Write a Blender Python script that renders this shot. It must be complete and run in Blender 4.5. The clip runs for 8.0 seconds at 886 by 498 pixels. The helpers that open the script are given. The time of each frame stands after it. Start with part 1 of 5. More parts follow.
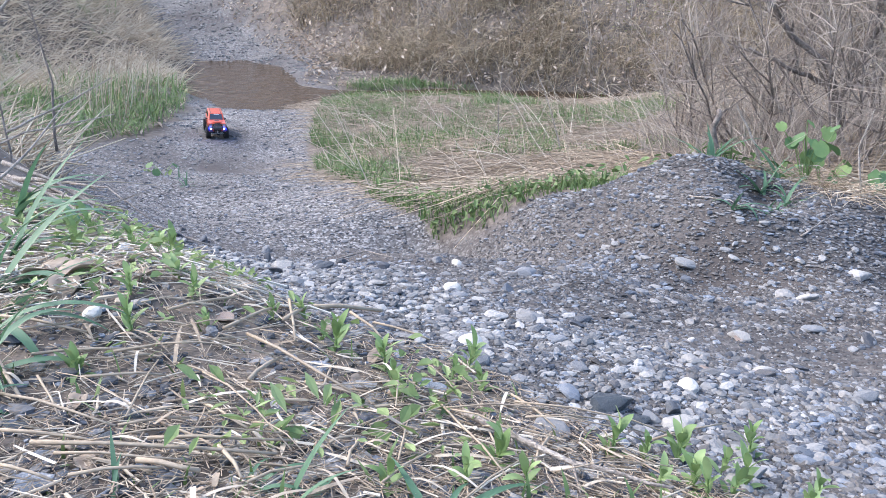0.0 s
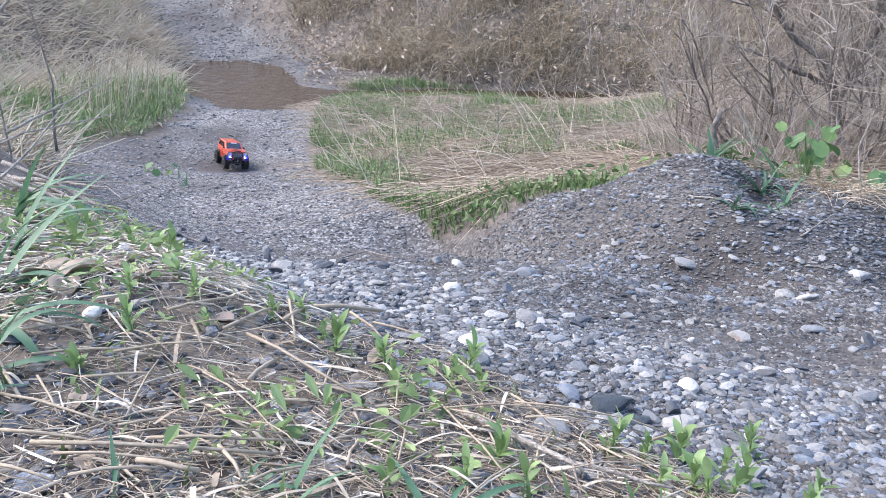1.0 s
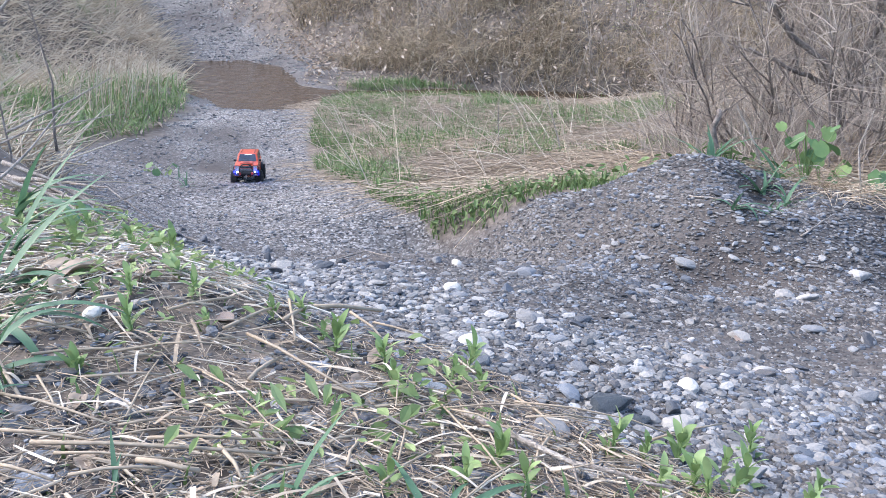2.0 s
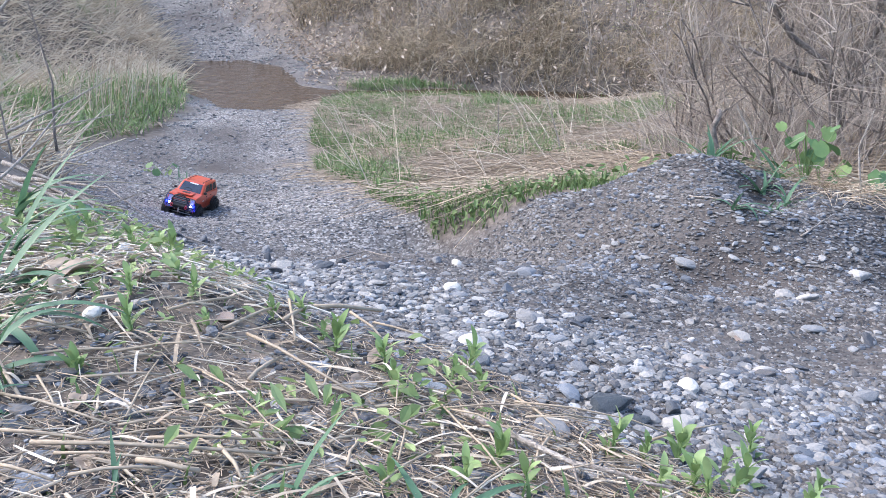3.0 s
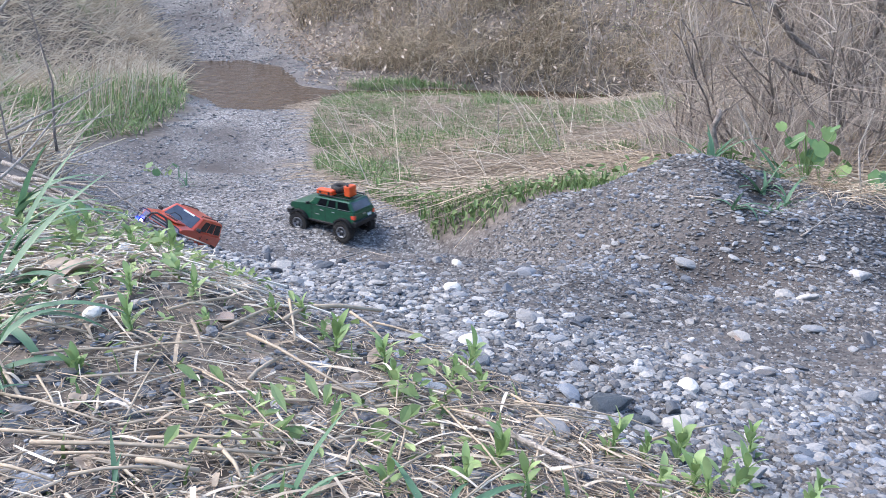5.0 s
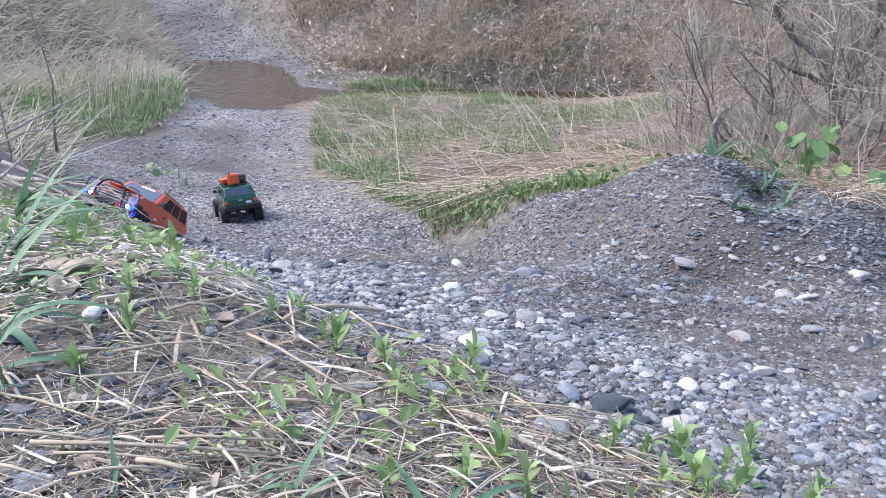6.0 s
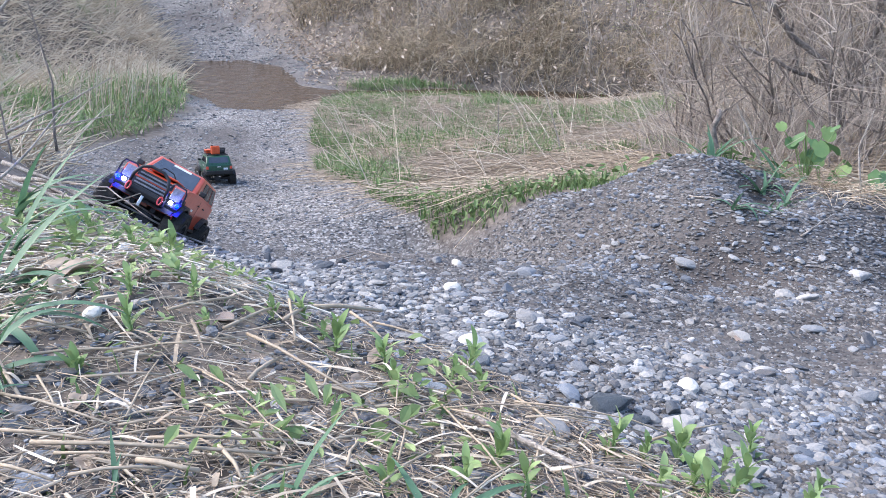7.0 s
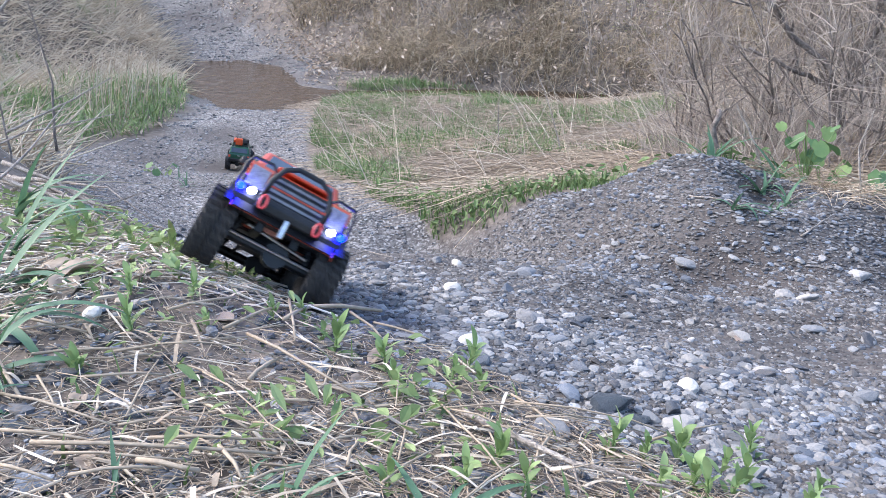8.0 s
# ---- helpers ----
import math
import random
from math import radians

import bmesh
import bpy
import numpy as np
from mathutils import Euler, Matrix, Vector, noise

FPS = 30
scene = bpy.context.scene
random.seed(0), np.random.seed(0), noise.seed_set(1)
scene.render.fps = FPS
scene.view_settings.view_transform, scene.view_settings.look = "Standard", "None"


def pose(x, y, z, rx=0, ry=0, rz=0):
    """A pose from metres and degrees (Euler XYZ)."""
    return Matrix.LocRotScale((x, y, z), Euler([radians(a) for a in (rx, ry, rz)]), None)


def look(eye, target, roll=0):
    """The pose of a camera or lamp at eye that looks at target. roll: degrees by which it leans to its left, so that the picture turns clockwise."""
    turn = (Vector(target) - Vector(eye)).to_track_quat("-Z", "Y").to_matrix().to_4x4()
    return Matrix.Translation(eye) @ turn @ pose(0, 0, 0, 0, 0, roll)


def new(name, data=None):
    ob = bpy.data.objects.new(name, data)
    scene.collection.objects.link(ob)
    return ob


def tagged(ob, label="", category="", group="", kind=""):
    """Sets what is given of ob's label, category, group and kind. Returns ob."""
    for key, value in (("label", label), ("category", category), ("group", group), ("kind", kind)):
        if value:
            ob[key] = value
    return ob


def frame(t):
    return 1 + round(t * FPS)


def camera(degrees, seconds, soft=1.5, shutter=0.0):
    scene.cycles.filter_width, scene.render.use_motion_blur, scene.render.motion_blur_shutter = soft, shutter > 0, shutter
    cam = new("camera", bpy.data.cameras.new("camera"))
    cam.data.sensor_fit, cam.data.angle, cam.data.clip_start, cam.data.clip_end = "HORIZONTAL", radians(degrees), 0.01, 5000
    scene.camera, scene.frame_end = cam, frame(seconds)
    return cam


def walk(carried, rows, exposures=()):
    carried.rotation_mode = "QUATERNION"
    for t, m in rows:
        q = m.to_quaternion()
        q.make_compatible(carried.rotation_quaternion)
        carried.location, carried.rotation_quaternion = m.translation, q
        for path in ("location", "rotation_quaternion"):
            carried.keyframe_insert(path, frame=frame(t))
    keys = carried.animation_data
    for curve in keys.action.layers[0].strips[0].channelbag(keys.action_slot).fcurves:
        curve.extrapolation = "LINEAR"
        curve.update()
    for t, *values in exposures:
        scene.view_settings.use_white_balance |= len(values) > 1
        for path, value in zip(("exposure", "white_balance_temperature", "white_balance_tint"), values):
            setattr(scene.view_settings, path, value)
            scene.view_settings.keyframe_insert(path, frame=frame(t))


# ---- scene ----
cam = camera(60, 8.0, soft=0.85, shutter=0.35)
VIEW = pose(0, 0, 2.3, 90 - 20.5, 0, 0)
walk(cam, [(0.0, VIEW), (8.0, VIEW)], [(0.0, 1.73, 6000, 13), (8.0, 1.73, 6000, 13)])

# ---- light: open shade under a bright evening sky ----
world = bpy.data.worlds.new("sky")
scene.world = world
world.use_nodes = True
sky = world.node_tree.nodes.new("ShaderNodeTexSky")
sky.sky_type, sky.sun_disc = "NISHITA", False
sky.sun_elevation, sky.sun_rotation = radians(32), radians(-60)
sky.air_density, sky.dust_density = 1.0, 2.0
back = world.node_tree.nodes["Background"]
back.inputs["Strength"].default_value = 0.15
world.node_tree.links.new(sky.outputs["Color"], back.inputs["Color"])
sun_data = bpy.data.lights.new("sun", "SUN")
sun_data.energy, sun_data.angle, sun_data.color = 1.1, radians(18), (1.0, 0.95, 0.88)
sun = new("sun", sun_data)
sun.matrix_world = look((-5, 3, 8), (0, 4, 1))


# ---- materials ----
def surface(name, colours, scale=8.0, rough=0.85, bump=0.3, vary="", metal=0.0, coat=0.0, fine=6.0):
    """A procedural surface: a ramp of colours over two scales of noise. vary: 'island' or 'object' tints piece by piece."""
    m = bpy.data.materials.new(name)
    m.use_nodes = True
    nt, bs = m.node_tree, m.node_tree.nodes["Principled BSDF"]
    co = nt.nodes.new("ShaderNodeTexCoord")
    big, small = nt.nodes.new("ShaderNodeTexNoise"), nt.nodes.new("ShaderNodeTexNoise")
    big.inputs["Scale"].default_value, small.inputs["Scale"].default_value = scale, scale * fine
    big.inputs["Detail"].default_value, small.inputs["Detail"].default_value = 3, 4
    for n in (big, small):
        nt.links.new(co.outputs["Object"], n.inputs["Vector"])
    mix = nt.nodes.new("ShaderNodeMath")
    mix.operation = "MULTIPLY_ADD"
    nt.links.new(small.outputs["Fac"], mix.inputs[0])
    mix.inputs[1].default_value = 0.5
    half = nt.nodes.new("ShaderNodeMath")
    half.operation = "MULTIPLY"
    half.inputs[1].default_value = 0.5
    nt.links.new(big.outputs["Fac"], half.inputs[0])
    nt.links.new(half.outputs[0], mix.inputs[2])
    value = mix.outputs[0]
    if vary:
        src = nt.nodes.new("ShaderNodeNewGeometry" if vary == "island" else "ShaderNodeObjectInfo")
        rnd = src.outputs["Random Per Island" if vary == "island" else "Random"]
        add = nt.nodes.new("ShaderNodeMath")
        add.operation = "MULTIPLY_ADD"
        nt.links.new(rnd, add.inputs[0])
        add.inputs[1].default_value = 0.8
        low = nt.nodes.new("ShaderNodeMath")
        low.operation = "MULTIPLY_ADD"
        low.inputs[1].default_value, low.inputs[2].default_value = 0.6, -0.2
        nt.links.new(value, low.inputs[0])
        nt.links.new(low.outputs[0], add.inputs[2])
        value = add.outputs[0]
        lo, hi = 0.0, 1.0
    else:
        lo, hi = 0.36, 0.64
    ramp = nt.nodes.new("ShaderNodeValToRGB")
    el = ramp.color_ramp.elements
    while len(el) < len(colours):
        el.new(0.5)
    for i, c in enumerate(colours):
        el[i].position = lo + (hi - lo) * i / max(len(colours) - 1, 1)
        el[i].color = (*c, 1)
    nt.links.new(value, ramp.inputs["Fac"])
    nt.links.new(ramp.outputs["Color"], bs.inputs["Base Color"])
    bs.inputs["Roughness"].default_value, bs.inputs["Metallic"].default_value = rough, metal
    bs.inputs["Coat Weight"].default_value = coat
    if bump:
        b = nt.nodes.new("ShaderNodeBump")
        b.inputs["Strength"].default_value, b.inputs["Distance"].default_value = bump, 0.02
        nt.links.new(small.outputs["Fac"], b.inputs["Height"])
        nt.links.new(b.outputs["Normal"], bs.inputs["Normal"])
    return m


def leafy(name, colours, vary="island", through_light=0.25, rough=0.6):
    m = surface(name, colours, 20, rough, 0.0, vary)
    nt, bs = m.node_tree, m.node_tree.nodes["Principled BSDF"]
    tr, mx = nt.nodes.new("ShaderNodeBsdfTranslucent"), nt.nodes.new("ShaderNodeMixShader")
    mx.inputs[0].default_value = through_light
    nt.links.new(bs.inputs["Base Color"].links[0].from_socket, tr.inputs["Color"])
    nt.links.new(bs.outputs[0], mx.inputs[1])
    nt.links.new(tr.outputs[0], mx.inputs[2])
    nt.links.new(mx.outputs[0], nt.nodes["Material Output"].inputs["Surface"])
    return m


def glow(name, colour, strength):
    m = bpy.data.materials.new(name)
    m.use_nodes = True
    bs = m.node_tree.nodes["Principled BSDF"]
    bs.inputs["Base Color"].default_value = (*colour, 1)
    bs.inputs["Emission Color"].default_value = (*colour, 1)
    bs.inputs["Emission Strength"].default_value = strength
    return m


def ground_material():
    """Gravelly earth on the track, brown soil with plant litter beside it, by the 'gravel' attribute of the plan."""
    m = surface("earth", [(0.066, 0.055, 0.047), (0.14, 0.115, 0.094), (0.25, 0.205, 0.165)], 3.0, 0.95, 0.5)
    nt, bs = m.node_tree, m.node_tree.nodes["Principled BSDF"]
    soil = bs.inputs["Base Color"].links[0].from_socket
    co = nt.nodes.new("ShaderNodeTexCoord")
    vor = nt.nodes.new("ShaderNodeTexVoronoi")
    vor.inputs["Scale"].default_value = 75
    nt.links.new(co.outputs["Object"], vor.inputs["Vector"])
    grit = nt.nodes.new("ShaderNodeValToRGB")
    el = grit.color_ramp.elements
    el[0].color, el[1].color = (0.075, 0.068, 0.064, 1), (0.40, 0.385, 0.37, 1)
    el.new(0.6).color = (0.17, 0.16, 0.153, 1)
    sep = nt.nodes.new("ShaderNodeSeparateColor")
    nt.links.new(vor.outputs["Color"], sep.inputs[0])
    nt.links.new(sep.outputs[0], grit.inputs["Fac"])
    heap = nt.nodes.new("ShaderNodeAttribute")
    heap.attribute_name = "stones"
    damp = nt.nodes.new("ShaderNodeTexNoise")
    damp.inputs["Scale"].default_value = 1.7
    damp.inputs["Detail"].default_value = 6
    nt.links.new(co.outputs["Object"], damp.inputs["Vector"])
    dr = nt.nodes.new("ShaderNodeMapRange")
    dr.inputs["From Min"].default_value, dr.inputs["From Max"].default_value = 0.42, 0.62
    nt.links.new(damp.outputs["Fac"], dr.inputs["Value"])
    dirt = nt.nodes.new("ShaderNodeMix")
    dirt.data_type = "RGBA"
    both = nt.nodes.new("ShaderNodeMath")
    both.operation, both.use_clamp = "MULTIPLY_ADD", True
    both.inputs[1].default_value = 0.35
    nt.links.new(dr.outputs[0], both.inputs[0])
    nt.links.new(heap.outputs["Fac"], both.inputs[2])
    nt.links.new(both.outputs[0], dirt.inputs["Factor"])
    dirt.inputs["A"].default_value = (0.070, 0.060, 0.055, 1)
    nt.links.new(grit.outputs["Color"], dirt.inputs["B"])
    at = nt.nodes.new("ShaderNodeAttribute")
    at.attribute_name = "gravel"
    mx = nt.nodes.new("ShaderNodeMix")
    mx.data_type = "RGBA"
    nt.links.new(at.outputs["Fac"], mx.inputs["Factor"])
    nt.links.new(soil, mx.inputs["A"])
    nt.links.new(dirt.outputs["Result"], mx.inputs["B"])
    nt.links.new(mx.outputs["Result"], bs.inputs["Base Color"])
    b = nt.nodes.new("ShaderNodeBump")
    b.inputs["Strength"].default_value, b.inputs["Distance"].default_value = 0.35, 0.006
    nt.links.new(vor.outputs["Distance"], b.inputs["Height"])
    b.invert = True
    nt.links.new(bs.inputs["Normal"].links[0].from_socket, b.inputs["Normal"])
    nt.links.new(b.outputs["Normal"], bs.inputs["Normal"])
    return m


M_EARTH = ground_material()
GREYS = [(0.028, 0.036, 0.052), (0.082, 0.08, 0.08), (0.11, 0.13, 0.162), (0.16, 0.145, 0.13), (0.052, 0.061, 0.08), (0.215, 0.218, 0.225), (0.31, 0.293, 0.272), (0.165, 0.197, 0.245), (0.54, 0.525, 0.505)]
M_PALE = surface("pale_gravel", [(0.09, 0.09, 0.092), (0.18, 0.178, 0.175), (0.29, 0.28, 0.268), (0.46, 0.445, 0.425)], 30, 0.85, 0.3, "island")
M_GRIT = surface("dark_grit", [(0.05, 0.045, 0.042), (0.095, 0.087, 0.082), (0.155, 0.145, 0.138), (0.28, 0.268, 0.255)], 30, 0.9, 0.3, "island")
M_GRAVEL = surface("gravel_stone", GREYS, 30, 0.8, 0.3, "island")
M_STONE = surface("field_stone", GREYS, 18, 0.75, 0.35, "object")
M_LIGHT_STONE = surface("light_stone", [(0.24, 0.25, 0.27), (0.33, 0.325, 0.32), (0.42, 0.395, 0.365), (0.52, 0.50, 0.475)], 22, 0.78, 0.5, "object")
M_WHITE_STONE = surface("pale_quartz", [(0.5, 0.46, 0.4), (0.62, 0.58, 0.52), (0.7, 0.67, 0.62)], 25, 0.7, 0.25)
M_DARK_STONE = surface("dark_slate", [(0.035, 0.045, 0.055), (0.07, 0.085, 0.10), (0.13, 0.14, 0.15)], 25, 0.55, 0.5)
M_RUST_STONE = surface("rusty_stone", [(0.24, 0.17, 0.13), (0.36, 0.27, 0.21), (0.42, 0.36, 0.32)], 25, 0.75, 0.4)
M_STRAW = surface("dry_straw", [(0.17, 0.12, 0.08), (0.34, 0.265, 0.185), (0.47, 0.385, 0.285), (0.60, 0.52, 0.41), (0.70, 0.64, 0.54)], 40, 0.7, 0.15, "island")
M_REED_LITTER = surface("bleached_reed", [(0.34, 0.28, 0.21), (0.50, 0.43, 0.34), (0.64, 0.58, 0.49), (0.72, 0.68, 0.60)], 35, 0.65, 0.25, "island")
M_HAY = surface("matted_hay", [(0.24, 0.185, 0.135), (0.38, 0.305, 0.225), (0.54, 0.455, 0.345)], 20, 0.8, 0.1, "island")
M_GRASS = leafy("green_grass", [(0.08, 0.14, 0.045), (0.14, 0.215, 0.075), (0.235, 0.305, 0.12)])
M_BLADE = leafy("broad_grass", [(0.07, 0.15, 0.08), (0.11, 0.21, 0.12), (0.16, 0.28, 0.16)])
M_LEAF = leafy("fresh_leaf", [(0.16, 0.25, 0.085), (0.24, 0.34, 0.13), (0.33, 0.43, 0.19)], "object")
M_TWIG = surface("grey_twig", [(0.16, 0.13, 0.108), (0.33, 0.277, 0.235), (0.52, 0.455, 0.39)], 20, 0.85, 0.1, "island")
M_BRUSH = surface("dry_brush", [(0.13, 0.098, 0.064), (0.31, 0.243, 0.16), (0.53, 0.445, 0.315)], 20, 0.85, 0.1, "island")
M_BROAD = leafy("broad_leaf", [(0.09, 0.17, 0.065), (0.13, 0.23, 0.085), (0.22, 0.31, 0.10)], "object", 0.2)
M_SPROUT = leafy("sprout", [(0.14, 0.21, 0.07), (0.24, 0.32, 0.12), (0.34, 0.42, 0.19)])
M_OLIVE = leafy("olive_bud", [(0.15, 0.14, 0.055), (0.24, 0.23, 0.095), (0.33, 0.31, 0.15)])
M_DRY_GRASS = surface("dry_grass", [(0.33, 0.26, 0.185), (0.54, 0.45, 0.335), (0.72, 0.64, 0.51)], 20, 0.75, 0.1, "island")
M_BARK = surface("bark", [(0.11, 0.09, 0.08), (0.20, 0.17, 0.15), (0.30, 0.26, 0.23)], 30, 0.9, 0.6)
M_STICK = surface("weathered_wood", [(0.17, 0.14, 0.118), (0.30, 0.26, 0.222), (0.46, 0.41, 0.355)], 40, 0.85, 0.5)
M_DEAD = leafy("dead_leaf", [(0.30, 0.22, 0.155), (0.45, 0.36, 0.275), (0.60, 0.51, 0.42)], "island", 0.15)


# ---- the lie of the land ----
def lin(x, y, x0, y0, x1, y1, w, h):
    """A bank (h > 0) or a rut (h < 0) along a line in plan, w wide."""
    dx, dy = x1 - x0, y1 - y0
    t = np.clip(((x - x0) * dx + (y - y0) * dy) / (dx * dx + dy * dy), 0, 1)
    return h * np.exp(-((x - x0 - t * dx) ** 2 + (y - y0 - t * dy) ** 2) / (2 * w * w))


def road_side(x, y):
    """Metres to the right of the far road's middle."""
    return x + 3.1 + 0.6 * np.maximum(y - 13.5, 0) - 0.1 * np.minimum(np.maximum(y - 20, 0), 60)


def base(x, y):
    """The long slope down to the ford, and the far bank with the road cut into it."""
    z = np.interp(y, [-12, -2, 0, 1, 2, 3, 4, 6, 8, 12], [2.6, 2.15, 1.98, 1.80, 1.45, 1.2, 0.98, 0.68, 0.61, 0.60])
    s = road_side(x, y)
    y0 = np.interp(s, [-4, -1.6, -0.8, 1, 2, 3, 8, 14], [9.6, 12.2, 13.8, 13.4, 12.3, 11.8, 10.0, 9.0])
    slope = np.interp(s, [-4, -1.6, -0.9, 0.9, 2, 3.2], [0.36, 0.25, 0.15, 0.16, 0.4, 0.55])
    q = np.clip((y - y0) / 0.3, -30, 400)
    z = z + slope * 0.3 * np.where(q > 25, q, np.log1p(np.exp(np.minimum(q, 25)))) * np.interp(y, [30, 200], [1, 0.3])
    z = z + lin(x, y, 0.85, 2.3, -0.1, 3.8, 0.2, -0.2) + lin(x, y, 0.38, 1.95, -0.15, 2.45, 0.16, 0.06)
    z = z + lin(x, y, 0.5, 3.45, 1.2, 3.35, 0.18, 0.12) + lin(x, y, 0.05, 3.6, 0.62, 3.45, 0.16, -0.09)
    z = z + lin(x, y, 1.03, 3.16, 1.08, 3.12, 0.12, 0.07) + lin(x, y, 1.30, 2.98, 1.22, 2.74, 0.09, -0.11) + lin(x, y, -0.8, 1.75, -0.4, 0.98, 0.12, 0.06)
    z = z + lin(x, y, -2.55, 10.5, -3.7, 13.3, 0.62, -0.2) + lin(x, y, -1.65, 12.1, -3.0, 14.5, 0.4, 0.18) + lin(x, y, -3.75, 10.2, -4.6, 12.4, 0.3, 0.12)
    # the cut foot of the overgrown bank
    z = z + 0.24 / (1 + np.exp(-np.clip((y - y0 - 0.1) / 0.06, -30, 30))) * np.clip(s - 2.2, 0, 1)
    return z + lin(x, y, -2, 11, 4, 10.75, 0.2, -0.13) + lin(x, y, -3.2, 11.2, -8, 9.2, 0.3, -0.12)


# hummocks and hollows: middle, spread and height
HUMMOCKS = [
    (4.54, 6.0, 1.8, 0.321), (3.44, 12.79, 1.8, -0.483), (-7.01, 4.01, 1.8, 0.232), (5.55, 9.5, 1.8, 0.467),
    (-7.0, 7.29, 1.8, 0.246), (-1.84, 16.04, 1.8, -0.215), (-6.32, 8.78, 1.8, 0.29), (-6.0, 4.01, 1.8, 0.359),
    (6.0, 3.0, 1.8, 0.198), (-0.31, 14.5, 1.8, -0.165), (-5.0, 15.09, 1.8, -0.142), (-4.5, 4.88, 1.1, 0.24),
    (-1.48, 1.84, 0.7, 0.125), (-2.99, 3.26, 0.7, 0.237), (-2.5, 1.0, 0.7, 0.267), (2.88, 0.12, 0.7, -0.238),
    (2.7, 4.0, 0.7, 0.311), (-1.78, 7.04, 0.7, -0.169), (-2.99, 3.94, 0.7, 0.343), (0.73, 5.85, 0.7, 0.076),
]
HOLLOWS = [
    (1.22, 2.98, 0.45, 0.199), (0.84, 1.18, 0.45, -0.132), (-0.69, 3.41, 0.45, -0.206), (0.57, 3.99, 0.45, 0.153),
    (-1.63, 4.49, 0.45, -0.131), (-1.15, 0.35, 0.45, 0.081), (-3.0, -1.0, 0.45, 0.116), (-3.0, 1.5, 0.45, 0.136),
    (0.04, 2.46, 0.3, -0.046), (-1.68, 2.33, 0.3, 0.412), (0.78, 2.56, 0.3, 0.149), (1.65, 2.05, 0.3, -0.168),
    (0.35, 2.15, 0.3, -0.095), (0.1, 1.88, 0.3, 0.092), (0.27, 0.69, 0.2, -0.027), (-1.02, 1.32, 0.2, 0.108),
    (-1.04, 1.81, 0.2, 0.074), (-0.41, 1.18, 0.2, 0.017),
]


def lattice(ix, iy, k):
    v = np.sin(ix * 127.1 + iy * 311.7 + k * 74.7) * 43758.5453
    return v - np.floor(v)


def rough_noise(x, y, size, k=0):
    """Smooth noise of about that size in plan, from -1 to 1."""
    u, v = x / size, y / size
    i, j = np.floor(u), np.floor(v)
    a, b = u - i, v - j
    a, b = a * a * (3 - 2 * a), b * b * (3 - 2 * b)
    top = lattice(i, j, k) * (1 - a) + lattice(i + 1, j, k) * a
    low = lattice(i, j + 1, k) * (1 - a) + lattice(i + 1, j + 1, k) * a
    return (top * (1 - b) + low * b) * 2 - 1


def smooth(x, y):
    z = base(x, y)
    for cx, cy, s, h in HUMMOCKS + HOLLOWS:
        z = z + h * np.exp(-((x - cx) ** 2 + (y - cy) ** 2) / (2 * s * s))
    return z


def ground(x, y):
    """Height of the ground at the plan's x, y (numbers or arrays)."""
    x, y = np.asarray(x, float), np.asarray(y, float)
    far = np.hypot(x, y)
    z = smooth(x, y)
    z = z + 0.006 * rough_noise(x, y, 0.17, 1) * np.clip(far, 0.6, 2) + 0.004 * rough_noise(x, y, 0.06, 2)
    return z + 0.03 * rough_noise(x, y, 0.6, 3) * np.clip(far / 4, 0.1, 1) + 0.10 * rough_noise(x, y, 2.1, 4) * np.clip((far - 10) / 10, 0, 3)


def left_edge(y):
    """Where the grassy bank on the left gives way to the gravel."""
    return np.interp(y, [-2, 0.3, 0.59, 0.9, 1.03, 1.4, 1.92, 2.53, 3.65, 4.5, 5.5, 6.3, 6.9, 7.45, 8.8, 9.8, 13],
                     [0.9, 0.45, 0.27, 0.05, -0.26, -0.5, -0.93, -1.33, -1.8, -2.4, -2.95, -3.3, -3.2, -2.97, -3.02, -3.2, -4.3])


def meadow_edge(x):
    """Where the gravel gives way to the meadow, as y over x."""
    return np.interp(x, [-1.6, -1.55, -1.35, -0.85, -0.25, 0.17, 0.55, 1.05, 1.4, 1.9, 5],
                     [14, 9.9, 7.4, 5.7, 4.3, 3.75, 3.6, 3.55, 3.25, 3.05, 3.0])


def gravelly(x, y):
    """1 on the track and its heaps of gravel, 0 on grown-over ground."""
    x, y = np.asarray(x, float), np.asarray(y, float)
    wob = 0.06 * rough_noise(x, y, 0.25, 7) * np.clip(np.hypot(x, y) / 2, 0.4, 3)
    near = np.clip((x - left_edge(y) + wob) / 0.08 + 0.5, 0, 1) * np.clip((meadow_edge(x) - y + wob) / 0.12 + 0.5, 0, 1)
    far = np.clip((1.15 - np.abs(road_side(x, y) + wob)) / 0.4 + 0.5, 0, 1)
    return np.where(y < 13, near, far)


def ruts(x, y):
    """The two dark, worn wheel tracks that run down to the ford."""
    a = lin(x, y, -2.5, 9.3, -1.97, 6.85, 0.17, 1.0) + lin(x, y, -1.97, 6.6, -1.1, 3.7, 0.16, 0.9)
    return np.clip(a + lin(x, y, -1.6, 7.8, -0.75, 4.5, 0.13, 0.75) + lin(x, y, -0.75, 4.3, -0.2, 2.9, 0.13, 0.6), 0, 1)


